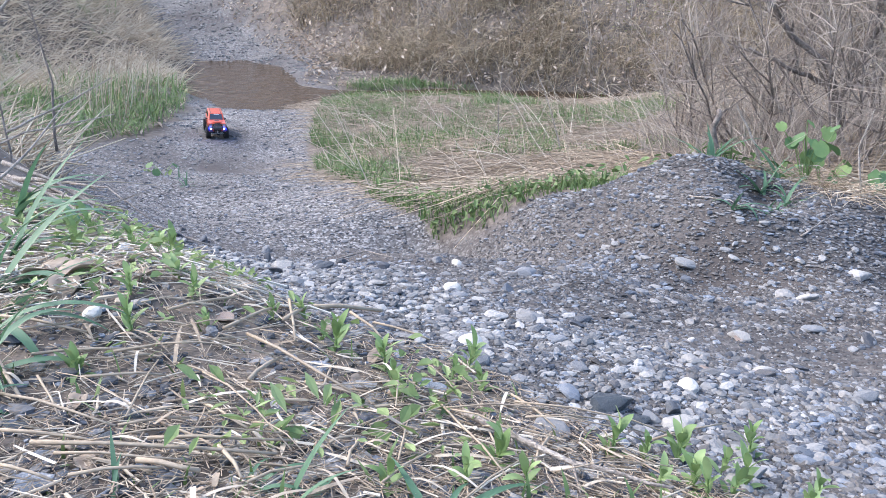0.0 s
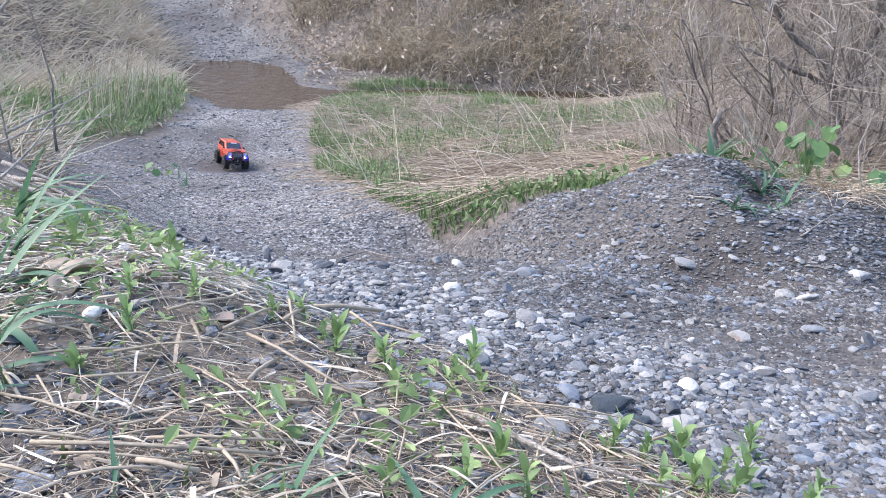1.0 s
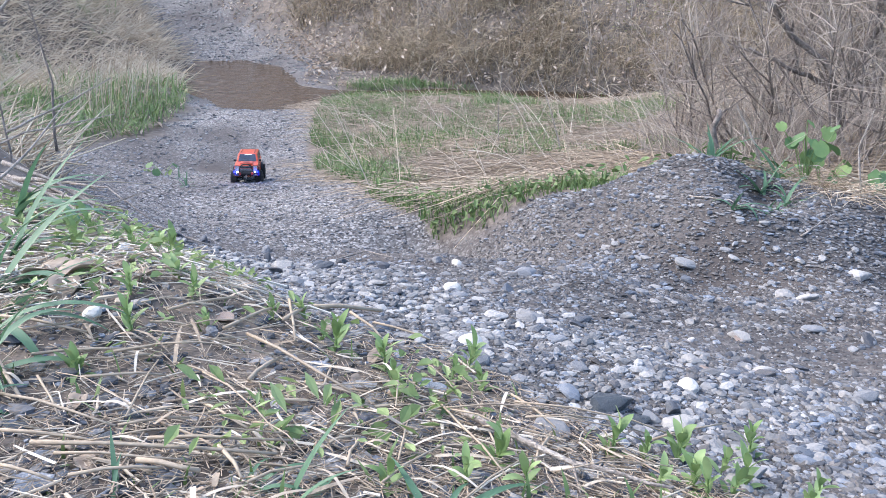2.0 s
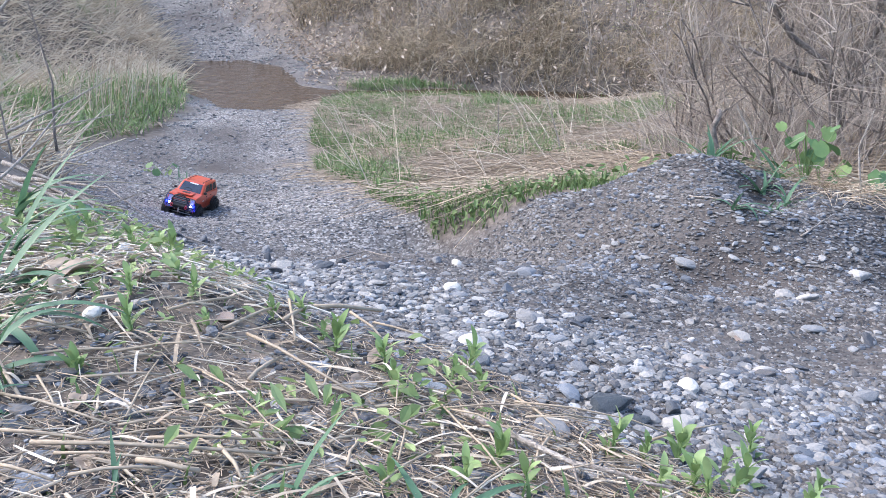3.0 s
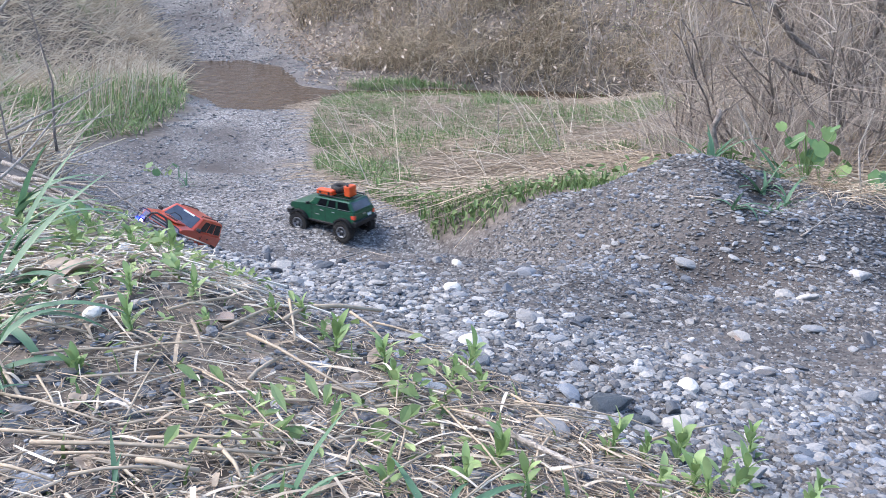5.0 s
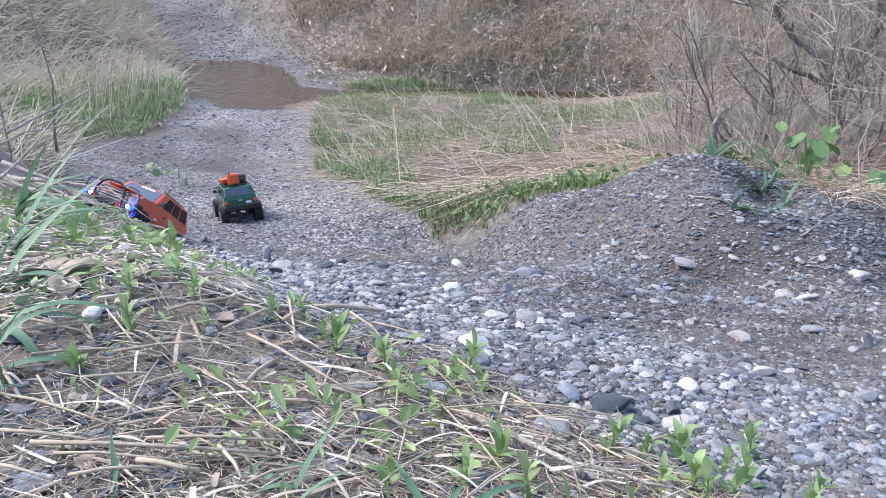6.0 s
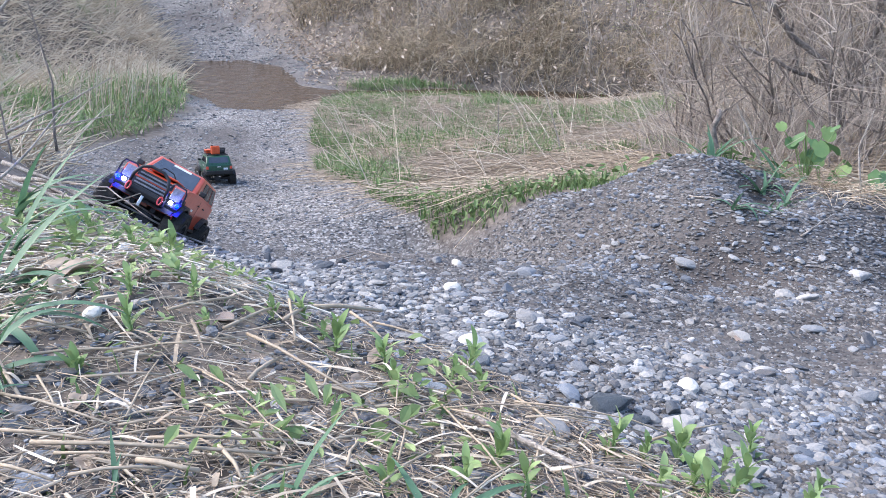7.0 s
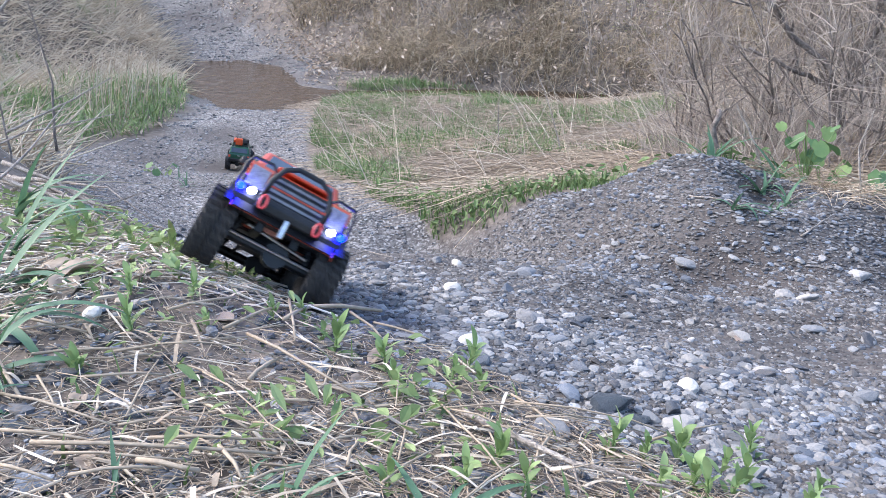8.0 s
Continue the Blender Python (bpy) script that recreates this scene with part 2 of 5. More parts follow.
def stony(x, y):
    """How thickly the stones lie: heaped in the middle of the track, thin on the bare earth of the side track."""
    heap = lin(x, y, -0.45, 1.7, 0.2, 1.2, 0.28, 0.55) + lin(x, y, 0.2, 1.1, 0.9, 0.75, 0.36, 0.06) + lin(x, y, -0.3, 2.4, -1.6, 6.0, 0.6, 0.4)
    return np.clip((0.42 + heap + 0.36 * np.clip(y - 3.3, 0, 1) * (x < 0)) * (0.95 + 0.45 * rough_noise(x, y, 1.1, 15) + 0.3 * rough_noise(x, y, 0.4, 16)) - lin(x, y, 2.5, 1.75, 0.6, 2.2, 0.3, 0.42) - lin(x, y, 1.6, 1.2, 0.5, 1.45, 0.16, 0.3) - lin(x, y, 0.9, 0.6, 0.6, 0.9, 0.2, 0.15) - lin(x, y, 0.5, 2.3, -0.3, 3.6, 0.25, 0.12) + lin(x, y, 0.4, 3.3, 1.1, 3.2, 0.3, 0.12) - 0.28 * ruts(x, y) * (0.8 + 0.6 * rough_noise(x, y, 0.5, 17)) - lin(x, y, 0.15, 2.0, -0.35, 2.15, 0.13, 0.3), 0.06, 1)


def mesh_of(name, verts, faces, material, smooth_shade=False):
    """A mesh from numpy arrays; faces: (n, 3) or (n, 4)."""
    me = bpy.data.meshes.new(name)
    verts, faces = np.asarray(verts, np.float32), np.asarray(faces, np.int32)
    k = faces.shape[1]
    me.vertices.add(len(verts))
    me.vertices.foreach_set("co", verts.ravel())
    me.loops.add(faces.size)
    me.loops.foreach_set("vertex_index", faces.ravel())
    me.polygons.add(len(faces))
    me.polygons.foreach_set("loop_start", np.arange(0, faces.size, k, dtype=np.int32))
    me.polygons.foreach_set("use_smooth", np.full(len(faces), smooth_shade))
    me.update(calc_edges=True)
    me.validate()
    me.materials.append(material)
    return me


def build_ground():
    ang = np.radians(np.concatenate([np.arange(-45, 45, 0.5), np.arange(45, 315, 5.0)]))
    rad = np.concatenate([[0.02], np.exp(np.arange(math.log(0.1), math.log(400), 0.015))])
    n, r = len(ang), len(rad)
    x, y = (rad[:, None] * np.sin(ang)).ravel(), (rad[:, None] * np.cos(ang)).ravel()
    v = np.stack([x, y, ground(x, y)], 1)
    i, j = np.meshgrid(np.arange(r - 1), np.arange(n), indexing="ij")
    a, b = i * n + j, i * n + (j + 1) % n
    me = mesh_of("ground", v, np.stack([a, a + n, b + n, b], -1).reshape(-1, 4)[:, ::-1], M_EARTH, True)
    at = me.attributes.new("gravel", "FLOAT", "POINT")
    at.data.foreach_set("value", gravelly(x, y).astype(np.float32))
    at = me.attributes.new("stones", "FLOAT", "POINT")
    at.data.foreach_set("value", (stony(x, y) * 1.2 - 0.42).astype(np.float32))
    tagged(new("ground", me), "grey gravel track over brown soil, sloping to a ford", "ground", kind="structure")


build_ground()


def build_water():
    m = bpy.data.materials.new("muddy_water")
    m.use_nodes = True
    nt, bs = m.node_tree, m.node_tree.nodes["Principled BSDF"]
    bs.inputs["Base Color"].default_value = (0.072, 0.044, 0.020, 1)
    bs.inputs["Roughness"].default_value = 0.1
    bs.inputs["Specular IOR Level"].default_value = 0.22
    co, wave = nt.nodes.new("ShaderNodeTexCoord"), nt.nodes.new("ShaderNodeTexNoise")
    wave.inputs["Scale"].default_value, wave.inputs["Detail"].default_value = 5, 4
    mp = nt.nodes.new("ShaderNodeMapping")
    mp.inputs["Scale"].default_value = (1.0, 1.1, 1)
    nt.links.new(co.outputs["Object"], mp.inputs["Vector"])
    nt.links.new(mp.outputs[0], wave.inputs["Vector"])
    b = nt.nodes.new("ShaderNodeBump")
    b.inputs["Strength"].default_value, b.inputs["Distance"].default_value = 1.0, 0.09
    nt.links.new(wave.outputs["Fac"], b.inputs["Height"])
    nt.links.new(b.outputs["Normal"], bs.inputs["Normal"])
    gx, gy = np.meshgrid(np.linspace(-8, 5, 66), np.linspace(8.6, 15, 40), indexing="ij")
    z = 0.545 + 0.003 * rough_noise(gx, gy, 0.35, 9)
    idx = np.arange(gx.size).reshape(gx.shape)
    f = np.stack([idx[:-1, :-1], idx[1:, :-1], idx[1:, 1:], idx[:-1, 1:]], -1).reshape(-1, 4)
    me = mesh_of("water", np.stack([gx, gy, z], -1).reshape(-1, 3), f, m, True)
    tagged(new("water", me), "shallow muddy brown water of the ford", "water", kind="structure")


build_water()


# ---- building helpers ----
def part(name, bm, material, parent=None, label="", bevel=0.0, shade=False):
    """Links a bmesh as one mesh object under a thing or under a part."""
    me = bpy.data.meshes.new(name)
    if shade:
        for f in bm.faces:
            f.smooth = True
    bm.to_mesh(me)
    bm.free()
    me.materials.append(material)
    ob = new(name, me)
    if parent is not None:
        ob.parent = parent
    if bevel:
        mod = ob.modifiers.new("edges", "BEVEL")
        mod.width, mod.segments, mod.limit_method, mod.angle_limit = bevel, 2, "ANGLE", radians(35)
    return tagged(ob, label)


def empty(name, m=None, parent=None):
    ob = new(name)
    ob.empty_display_size = 0.05
    if parent is not None:
        ob.parent = parent
    if m is not None:
        ob.matrix_basis = m
    return ob


def box(bm, x0, x1, y0, y1, z0, z1):
    v = [bm.verts.new((x, y, z)) for x in (x0, x1) for y in (y0, y1) for z in (z0, z1)]
    for f in ((0, 1, 3, 2), (4, 6, 7, 5), (0, 4, 5, 1), (2, 3, 7, 6), (0, 2, 6, 4), (1, 5, 7, 3)):
        bm.faces.new([v[i] for i in f])
    return bm


def boxed(*args):
    return box(bmesh.new(), *args)


def tube(bm, points, r, sides=6, r_end=None):
    """A round bar along points, tapering to r_end."""
    pts = [Vector(p) for p in points]
    r_end = r if r_end is None else r_end
    rings, side = [], None
    for i, p in enumerate(pts):
        d = (pts[min(i + 1, len(pts) - 1)] - pts[max(i - 1, 0)]).normalized()
        if side is None:
            side = d.orthogonal().normalized()
        side = (side - d * side.dot(d)).normalized()
        up = d.cross(side)
        rr = r + (r_end - r) * i / (len(pts) - 1)
        rings.append([bm.verts.new(p + (side * math.cos(a) + up * math.sin(a)) * rr)
                      for a in (2 * math.pi * k / sides for k in range(sides))])
    for a, b in zip(rings, rings[1:]):
        for k in range(sides):
            bm.faces.new((a[k], a[(k + 1) % sides], b[(k + 1) % sides], b[k]))
    bm.faces.new(rings[0][::-1])
    bm.faces.new(rings[-1])
    return bm


def prism(outline, y0, y1):
    """An outline in x, z, carried across from y0 to y1."""
    bm = bmesh.new()
    a, b = [bm.verts.new((x, y0, z)) for x, z in outline], [bm.verts.new((x, y1, z)) for x, z in outline]
    n = len(outline)
    bm.faces.new(a)
    bm.faces.new(b[::-1])
    for i in range(n):
        bm.faces.new((a[i], b[i], b[(i + 1) % n], a[(i + 1) % n]))
    bmesh.ops.recalc_face_normals(bm, faces=bm.faces)
    return bm


def lathe(profile, n=28):
    """A profile of (radius, y) turned about the y axis."""
    bm = bmesh.new()
    rings = [[bm.verts.new((r * math.cos(a), y, r * math.sin(a))) for r, y in profile] for a in (2 * math.pi * k / n for k in range(n))]
    for k in range(n):
        a, b = rings[k], rings[(k + 1) % n]
        for i in range(len(profile) - 1):
            bm.faces.new((a[i], a[i + 1], b[i + 1], b[i]))
    bmesh.ops.recalc_face_normals(bm, faces=bm.faces)
    return bm


def patch(quad, u0, u1, v0, v1, out, thick=0.003):
    """A slab on the face quad (four corners: low a, low b, high b, high a), from u0 to u1 and v0 to v1 of it, proud by out."""
    a, b, c, d = (Vector(p) for p in quad)
    n = (b - a).cross(d - a).normalized()

    def at(u, v):
        return (a * (1 - u) + b * u) * (1 - v) + (d * (1 - u) + c * u) * v
    bm = bmesh.new()
    face = [at(u0, v0), at(u1, v0), at(u1, v1), at(u0, v1)]
    hi, lo = [bm.verts.new(p + n * out) for p in face], [bm.verts.new(p + n * (out - thick)) for p in face]
    bm.faces.new(hi)
    bm.faces.new(lo[::-1])
    for i in range(4):
        bm.faces.new((lo[i], lo[(i + 1) % 4], hi[(i + 1) % 4], hi[i]))
    return bm


def strands(name, root, head, tilt, bend, length, width, material, segs=4, sides=3, taper=0.25, follow=False, lift=0.0, arch=0.0, label="", category=""):
    """Many stems or blades in one mesh. head: azimuth; tilt: first lean from upright; bend: lean gained on the way.
    follow: the stems lie along the ground, lift above it and arched."""
    n = len(root)
    hx, hy = np.cos(head), np.sin(head)
    p = root.copy()
    vs = []
    lift = np.broadcast_to(lift, n)
    arch = np.broadcast_to(arch, n)
    for i in range(segs + 1):
        s = i / segs
        th = tilt + bend * s
        w = width * (1 - (1 - taper) * s)
        if sides == 2:
            w = width * np.interp(s, [0, 0.3, 0.7, 1], [0.7, 1, 0.7, 0.08])
        q = p.copy()
        if follow:
            q[:, 2] = smooth(q[:, 0], q[:, 1]) + 0.007 + lift + arch * math.sin(math.pi * s)
        sx = np.stack([-hy, hx, np.zeros(n)], 1)
        sz = np.stack([-hx * np.cos(th), -hy * np.cos(th), np.sin(th)], 1)
        if sides == 2:
            vs += [q - sx * w[:, None], q + sx * w[:, None]]
        else:
            for k in range(sides):
                a = 2 * math.pi * k / sides
                vs.append(q + (sx * math.cos(a) + sz * math.sin(a)) * w[:, None])
        step = (length / segs)[:, None]
        p = p + step * np.stack([hx * np.sin(th), hy * np.sin(th), np.cos(th)], 1)
    v = np.stack(vs, 1)
    m = v.shape[1]
    f = []
    for i in range(segs):
        for k in range(sides if sides > 2 else 1):
            k2 = (k + 1) % sides
            f.append([i * sides + k, i * sides + k2, (i + 1) * sides + k2, (i + 1) * sides + k])
    f = (np.array(f)[None] + (np.arange(n) * m)[:, None, None]).reshape(-1, 4)
    ob = new(name, mesh_of(name, v.reshape(-1, 3), f, material, sides > 2))
    return tagged(ob, label, category, kind="stuff") if label else ob


def icosphere(sub):
    bm = bmesh.new()
    bmesh.ops.create_icosphere(bm, subdivisions=sub, radius=1)
    v = np.array([x.co[:] for x in bm.verts])
    f = np.array([[a.index for a in x.verts] for x in bm.faces])
    bm.free()
    return v, f


RNG = np.random.default_rng(11)


def plan_scatter(n, r0, r1, half=40.0):
    """Places in plan before the viewpoint, thinning out with distance."""
    r = np.exp(RNG.uniform(math.log(r0), math.log(r1), n))
    a = np.radians(RNG.uniform(-half, half, n))
    return r * np.sin(a), r * np.cos(a)


def rocks(name, x, y, size, material, sub=1, label="", category="", sink=0.25):
    """Loose angular stones in one mesh."""
    n = len(x)
    v0, f0 = icosphere(sub) if sub else (np.array([(1, 0, 0), (-1, 0, 0), (0, 1, 0), (0, -1, 0), (0, 0, 1), (0, 0, -1)], float),
                                         np.array([(0, 2, 4), (2, 1, 4), (1, 3, 4), (3, 0, 4), (2, 0, 5), (1, 2, 5), (3, 1, 5), (0, 3, 5)]))
    d = np.clip(v0[None] * (1 + RNG.uniform(-0.2, 0.2, (n, len(v0), 1))), -0.86, 0.86)
    ax = np.stack([RNG.uniform(0.9, 1.8, n), RNG.uniform(0.65, 1.15, n), RNG.uniform(0.28, 0.7, n)], 1)
    d = d * ax[:, None] * size[:, None, None]
    a, t = RNG.uniform(0, 6.28, n), RNG.normal(0, 0.22, n)
    c, s, ct, st = np.cos(a), np.sin(a), np.cos(t), np.sin(t)
    X, Y, Z = d[..., 0], d[..., 1], d[..., 2]
    Y, Z = Y * ct[:, None] - Z * st[:, None], Y * st[:, None] + Z * ct[:, None]
    X, Y = X * c[:, None] - Y * s[:, None], X * s[:, None] + Y * c[:, None]
    z = ground(x, y) + size * ax[:, 2] * (1 - 2 * sink) * 0.8
    v = np.stack([X + x[:, None], Y + y[:, None], Z + z[:, None]], -1)
    f = (f0[None] + (np.arange(n) * len(v0))[:, None, None]).reshape(-1, 3)
    return tagged(new(name, mesh_of(name, v.reshape(-1, 3), f, material)), label, category, kind="stuff")


# ---- paints of the two toy trucks ----
M_ORANGE = surface("orange_paint", [(0.50, 0.060, 0.022), (0.58, 0.075, 0.028), (0.64, 0.095, 0.036)], 12, 0.35, 0.02, coat=0.4)
M_GREEN = surface("green_paint", [(0.006, 0.055, 0.027), (0.009, 0.072, 0.036), (0.013, 0.09, 0.046)], 12, 0.32, 0.02, coat=0.35)
M_BLACK = surface("black_plastic", [(0.006, 0.006, 0.007), (0.010, 0.010, 0.012), (0.018, 0.017, 0.017)], 60, 0.5, 0.1)
M_TYRE = surface("dusty_rubber", [(0.010, 0.0095, 0.0095), (0.022, 0.020, 0.019), (0.055, 0.049, 0.044)], 45, 0.85, 0.3)
M_STEEL = surface("bright_steel", [(0.5, 0.5, 0.52), (0.6, 0.6, 0.62), (0.7, 0.7, 0.7)], 50, 0.3, 0.05, metal=1.0)
M_RIM = surface("grey_rim", [(0.16, 0.16, 0.17), (0.21, 0.21, 0.22), (0.26, 0.26, 0.26)], 60, 0.45, 0.05, metal=0.5)
M_GLASS = surface("tinted_window", [(0.004, 0.005, 0.006), (0.006, 0.007, 0.009), (0.009, 0.010, 0.012)], 10, 0.2, 0.0, coat=0.0)
M_SCREEN = surface("windscreen", [(0.03, 0.038, 0.055), (0.045, 0.055, 0.075), (0.06, 0.072, 0.095)], 6, 0.08, 0.0, coat=1.0)
M_LAMP = surface("lamp_lens", [(0.16, 0.155, 0.15), (0.26, 0.25, 0.24), (0.36, 0.35, 0.34)], 120, 0.2, 0.1, coat=1.0)
M_RED = surface("red_shackle", [(0.5, 0.03, 0.04), (0.6, 0.05, 0.06), (0.65, 0.07, 0.07)], 50, 0.4, 0.05)
M_TAIL = surface("tail_lens", [(0.55, 0.05, 0.03), (0.65, 0.08, 0.04), (0.7, 0.12, 0.06)], 50, 0.25, 0.02, coat=0.5)
M_CASE = surface("orange_plastic", [(0.52, 0.065, 0.01), (0.60, 0.08, 0.015), (0.66, 0.10, 0.02)], 20, 0.5, 0.03)
M_STICKER = surface("white_sticker", [(0.65, 0.65, 0.66), (0.75, 0.75, 0.75), (0.8, 0.8, 0.8)], 40, 0.5, 0.0)
M_BLUE_LED = glow("blue_led", (0.005, 0.004, 1.0), 42.0)
M_WHITE_LED = glow("white_led", (0.6, 0.65, 1.0), 9.0)

AXLE, TYRE_R = 0.156, 0.058


def lug_mesh():
    bm = boxed(0.052, 0.0585, 0.003, 0.0235, -0.0042, 0.0042)
    me = bpy.data.meshes.new("tread_lug")
    bm.to_mesh(me)
    bm.free()
    me.materials.append(M_TYRE)
    return me


LUG = lug_mesh()
M_GLASS.node_tree.nodes["Principled BSDF"].inputs["Specular IOR Level"].default_value = 0.1


def make_wheel(thing, x, y, rim_material):
    """A lugged tyre with its rim; turns about its own y axis."""
    w = 0.023
    prof = [(0.031, -w * 0.8), (0.040, -w), (0.050, -w), (0.0545, -w * 0.8), (0.0555, 0), (0.0545, w * 0.8), (0.050, w), (0.040, w), (0.031, w * 0.8), (0.030, 0), (0.031, -w * 0.8)]
    bm = lathe(prof, 30)
    wheel = part("wheel", bm, M_TYRE, thing, "black lugged rubber tyre, dusty")
    wheel.matrix_basis = pose(x, y, TYRE_R)
    out = 1 if y > 0 else -1
    for k in range(26):
        for side in (-1, 1):
            lug = new("tread_lug", LUG)
            lug.parent = wheel
            lug.matrix_basis = Matrix.Rotation(-2 * math.pi * k / 26 - side * 0.06, 4, "Y") @ Matrix.Diagonal((1, side, 1, 1))
    rim = lathe([(0.030, out * 0.020), (0.0325, out * 0.0225), (0.0315, out * 0.0245), (0.026, out * 0.0235), (0.024, out * 0.014), (0.011, out * 0.011), (0.009, out * 0.018), (0.0, out * 0.019)], 24)
    part("rim", rim, rim_material, wheel, "grey beadlock rim", shade=True)
    spokes = bmesh.new()
    for k in range(6):
        a = 2 * math.pi * k / 6
        tube(spokes, [(0.009 * math.cos(a), out * 0.016, 0.009 * math.sin(a)), (0.0275 * math.cos(a), out * 0.019, 0.0275 * math.sin(a))], 0.0032, 5)
    part("spokes", spokes, M_BLACK, wheel)
    return wheel


def arch_points(cx, r, z0, n=9):
    """An arch over a wheel, from its front foot to its back foot, at the sill's height z0."""
    a0 = math.asin((z0 - TYRE_R) / r)
    return [(cx + r * math.cos(a0 + (math.pi - 2 * a0) * k / n), TYRE_R + r * math.sin(a0 + (math.pi - 2 * a0) * k / n)) for k in range(n + 1)]


def flare(cx, y0, y1, r, z0):
    """A mudguard lip around a wheel arch."""
    inner, outer = arch_points(cx, r, z0), arch_points(cx, r + 0.009, z0 + 0.002)
    return prism(inner + outer[::-1], y0, y1)


def running_gear(car, links):
    """Chassis rails, axles, links, shocks under a truck."""
    ch = boxed(-0.19, 0.19, -0.035, -0.022, 0.075, 0.095)
    box(ch, -0.19, 0.19, 0.022, 0.035, 0.075, 0.095)
    box(ch, -0.11, 0.09, -0.03, 0.03, 0.07, 0.10)
    part("chassis", ch, M_BLACK, car, bevel=0.002)
    for x in (AXLE, -AXLE):
        ax = tube(bmesh.new(), [(x, -0.085, TYRE_R), (x, 0.085, TYRE_R)], 0.009, 10)
        tube(ax, [(x - 0.018, 0.012, TYRE_R), (x + 0.018, 0.012, TYRE_R)], 0.02, 10)
        part("axle", ax, M_BLACK, car)
        for y in (-0.062, 0.062):
            sh = tube(bmesh.new(), [(x, y, 0.066), (x - 0.01, y * 0.8, 0.125)], 0.0075, 8)
            for k in range(5):
                z = 0.075 + 0.009 * k
                tube(sh, [(x - 0.002 * k, y * (0.97 - 0.035 * k), z), (x - 0.002 * k, y * (0.97 - 0.035 * k), z + 0.004)], 0.0095, 8)
            part("shock", sh, M_BLACK, car)
    tie = tube(bmesh.new(), [(AXLE + 0.022, -0.078, TYRE_R + 0.002), (AXLE + 0.022, 0.078, TYRE_R + 0.002)], 0.0024, 8)
    part("steering_link", tie, links, car, "bright steel steering rod")
    drag = tube(bmesh.new(), [(AXLE + 0.026, -0.045, TYRE_R + 0.022), (AXLE + 0.026, 0.055, TYRE_R + 0.013)], 0.0022, 8)
    part("drag_link", drag, links, car, "bright steel rod")
    for y in (-0.04, 0.04):
        part("trailing_link", tube(bmesh.new(), [(-AXLE, y, TYRE_R), (-0.03, y * 0.7, 0.075)], 0.003, 6), M_BLACK, car)
        part("trailing_link", tube(bmesh.new(), [(AXLE, y, TYRE_R), (0.03, y * 0.7, 0.075)], 0.003, 6), M_BLACK, car)


def body_shell(car, paint, nose, tail, hood_z, cowl, belt, sill, half, label):
    """The lower body with its arches, as one shell."""
    arch = 0.069
    line = [(nose - 0.004, sill + 0.046), (nose - 0.03, sill + 0.046)] + arch_points(AXLE, arch, sill) + arch_points(-AXLE, arch, sill)
    line += [(tail + 0.006, sill + 0.012), (tail, sill + 0.02), (tail, belt - 0.012), (tail + 0.004, belt), (cowl, belt + 0.002), (cowl + 0.01, hood_z + 0.004), (nose - 0.02, hood_z - 0.004), (nose - 0.006, hood_z - 0.012), (nose, hood_z - 0.03)]
    for sx in (AXLE, -AXLE):
        part("arch_liner", flare(sx, 0.004 - half, half - 0.004, 0.0645, sill), M_BLACK, car, "black plastic arch liner")
    part("floor_pan", boxed(-0.07, 0.07, 0.006 - half, half - 0.006, sill - 0.006, sill + 0.002), M_BLACK, car, "black floor pan")
    return part("body", prism(line, -half, half), paint, car, label, bevel=0.006)


def cabin(car, paint, low, high, z0, z1, h0, h1, label):
    """The upper body: a tapered box. Returns its faces: left, right, front, back, roof."""
    (a0, a1), (b0, b1) = low, high
    lo = [(a0, -h0, z0), (a1, -h0, z0), (a1, h0, z0), (a0, h0, z0)]
    hi = [(b0, -h1, z1), (b1, -h1, z1), (b1, h1, z1), (b0, h1, z1)]
    bm = bmesh.new()
    L, H = [bm.verts.new(v) for v in lo], [bm.verts.new(v) for v in hi]
    bm.faces.new(L[::-1])
    bm.faces.new(H)
    for i in range(4):
        bm.faces.new((L[i], L[(i + 1) % 4], H[(i + 1) % 4], H[i]))
    part("cabin", bm, paint, car, label, bevel=0.007)
    return {"right": (lo[0], lo[1], hi[1], hi[0]), "front": (lo[1], lo[2], hi[2], hi[1]),
            "left": (lo[2], lo[3], hi[3], hi[2]), "back": (lo[3], lo[0], hi[0], hi[3]), "roof": (hi[0], hi[1], hi[2], hi[3])}


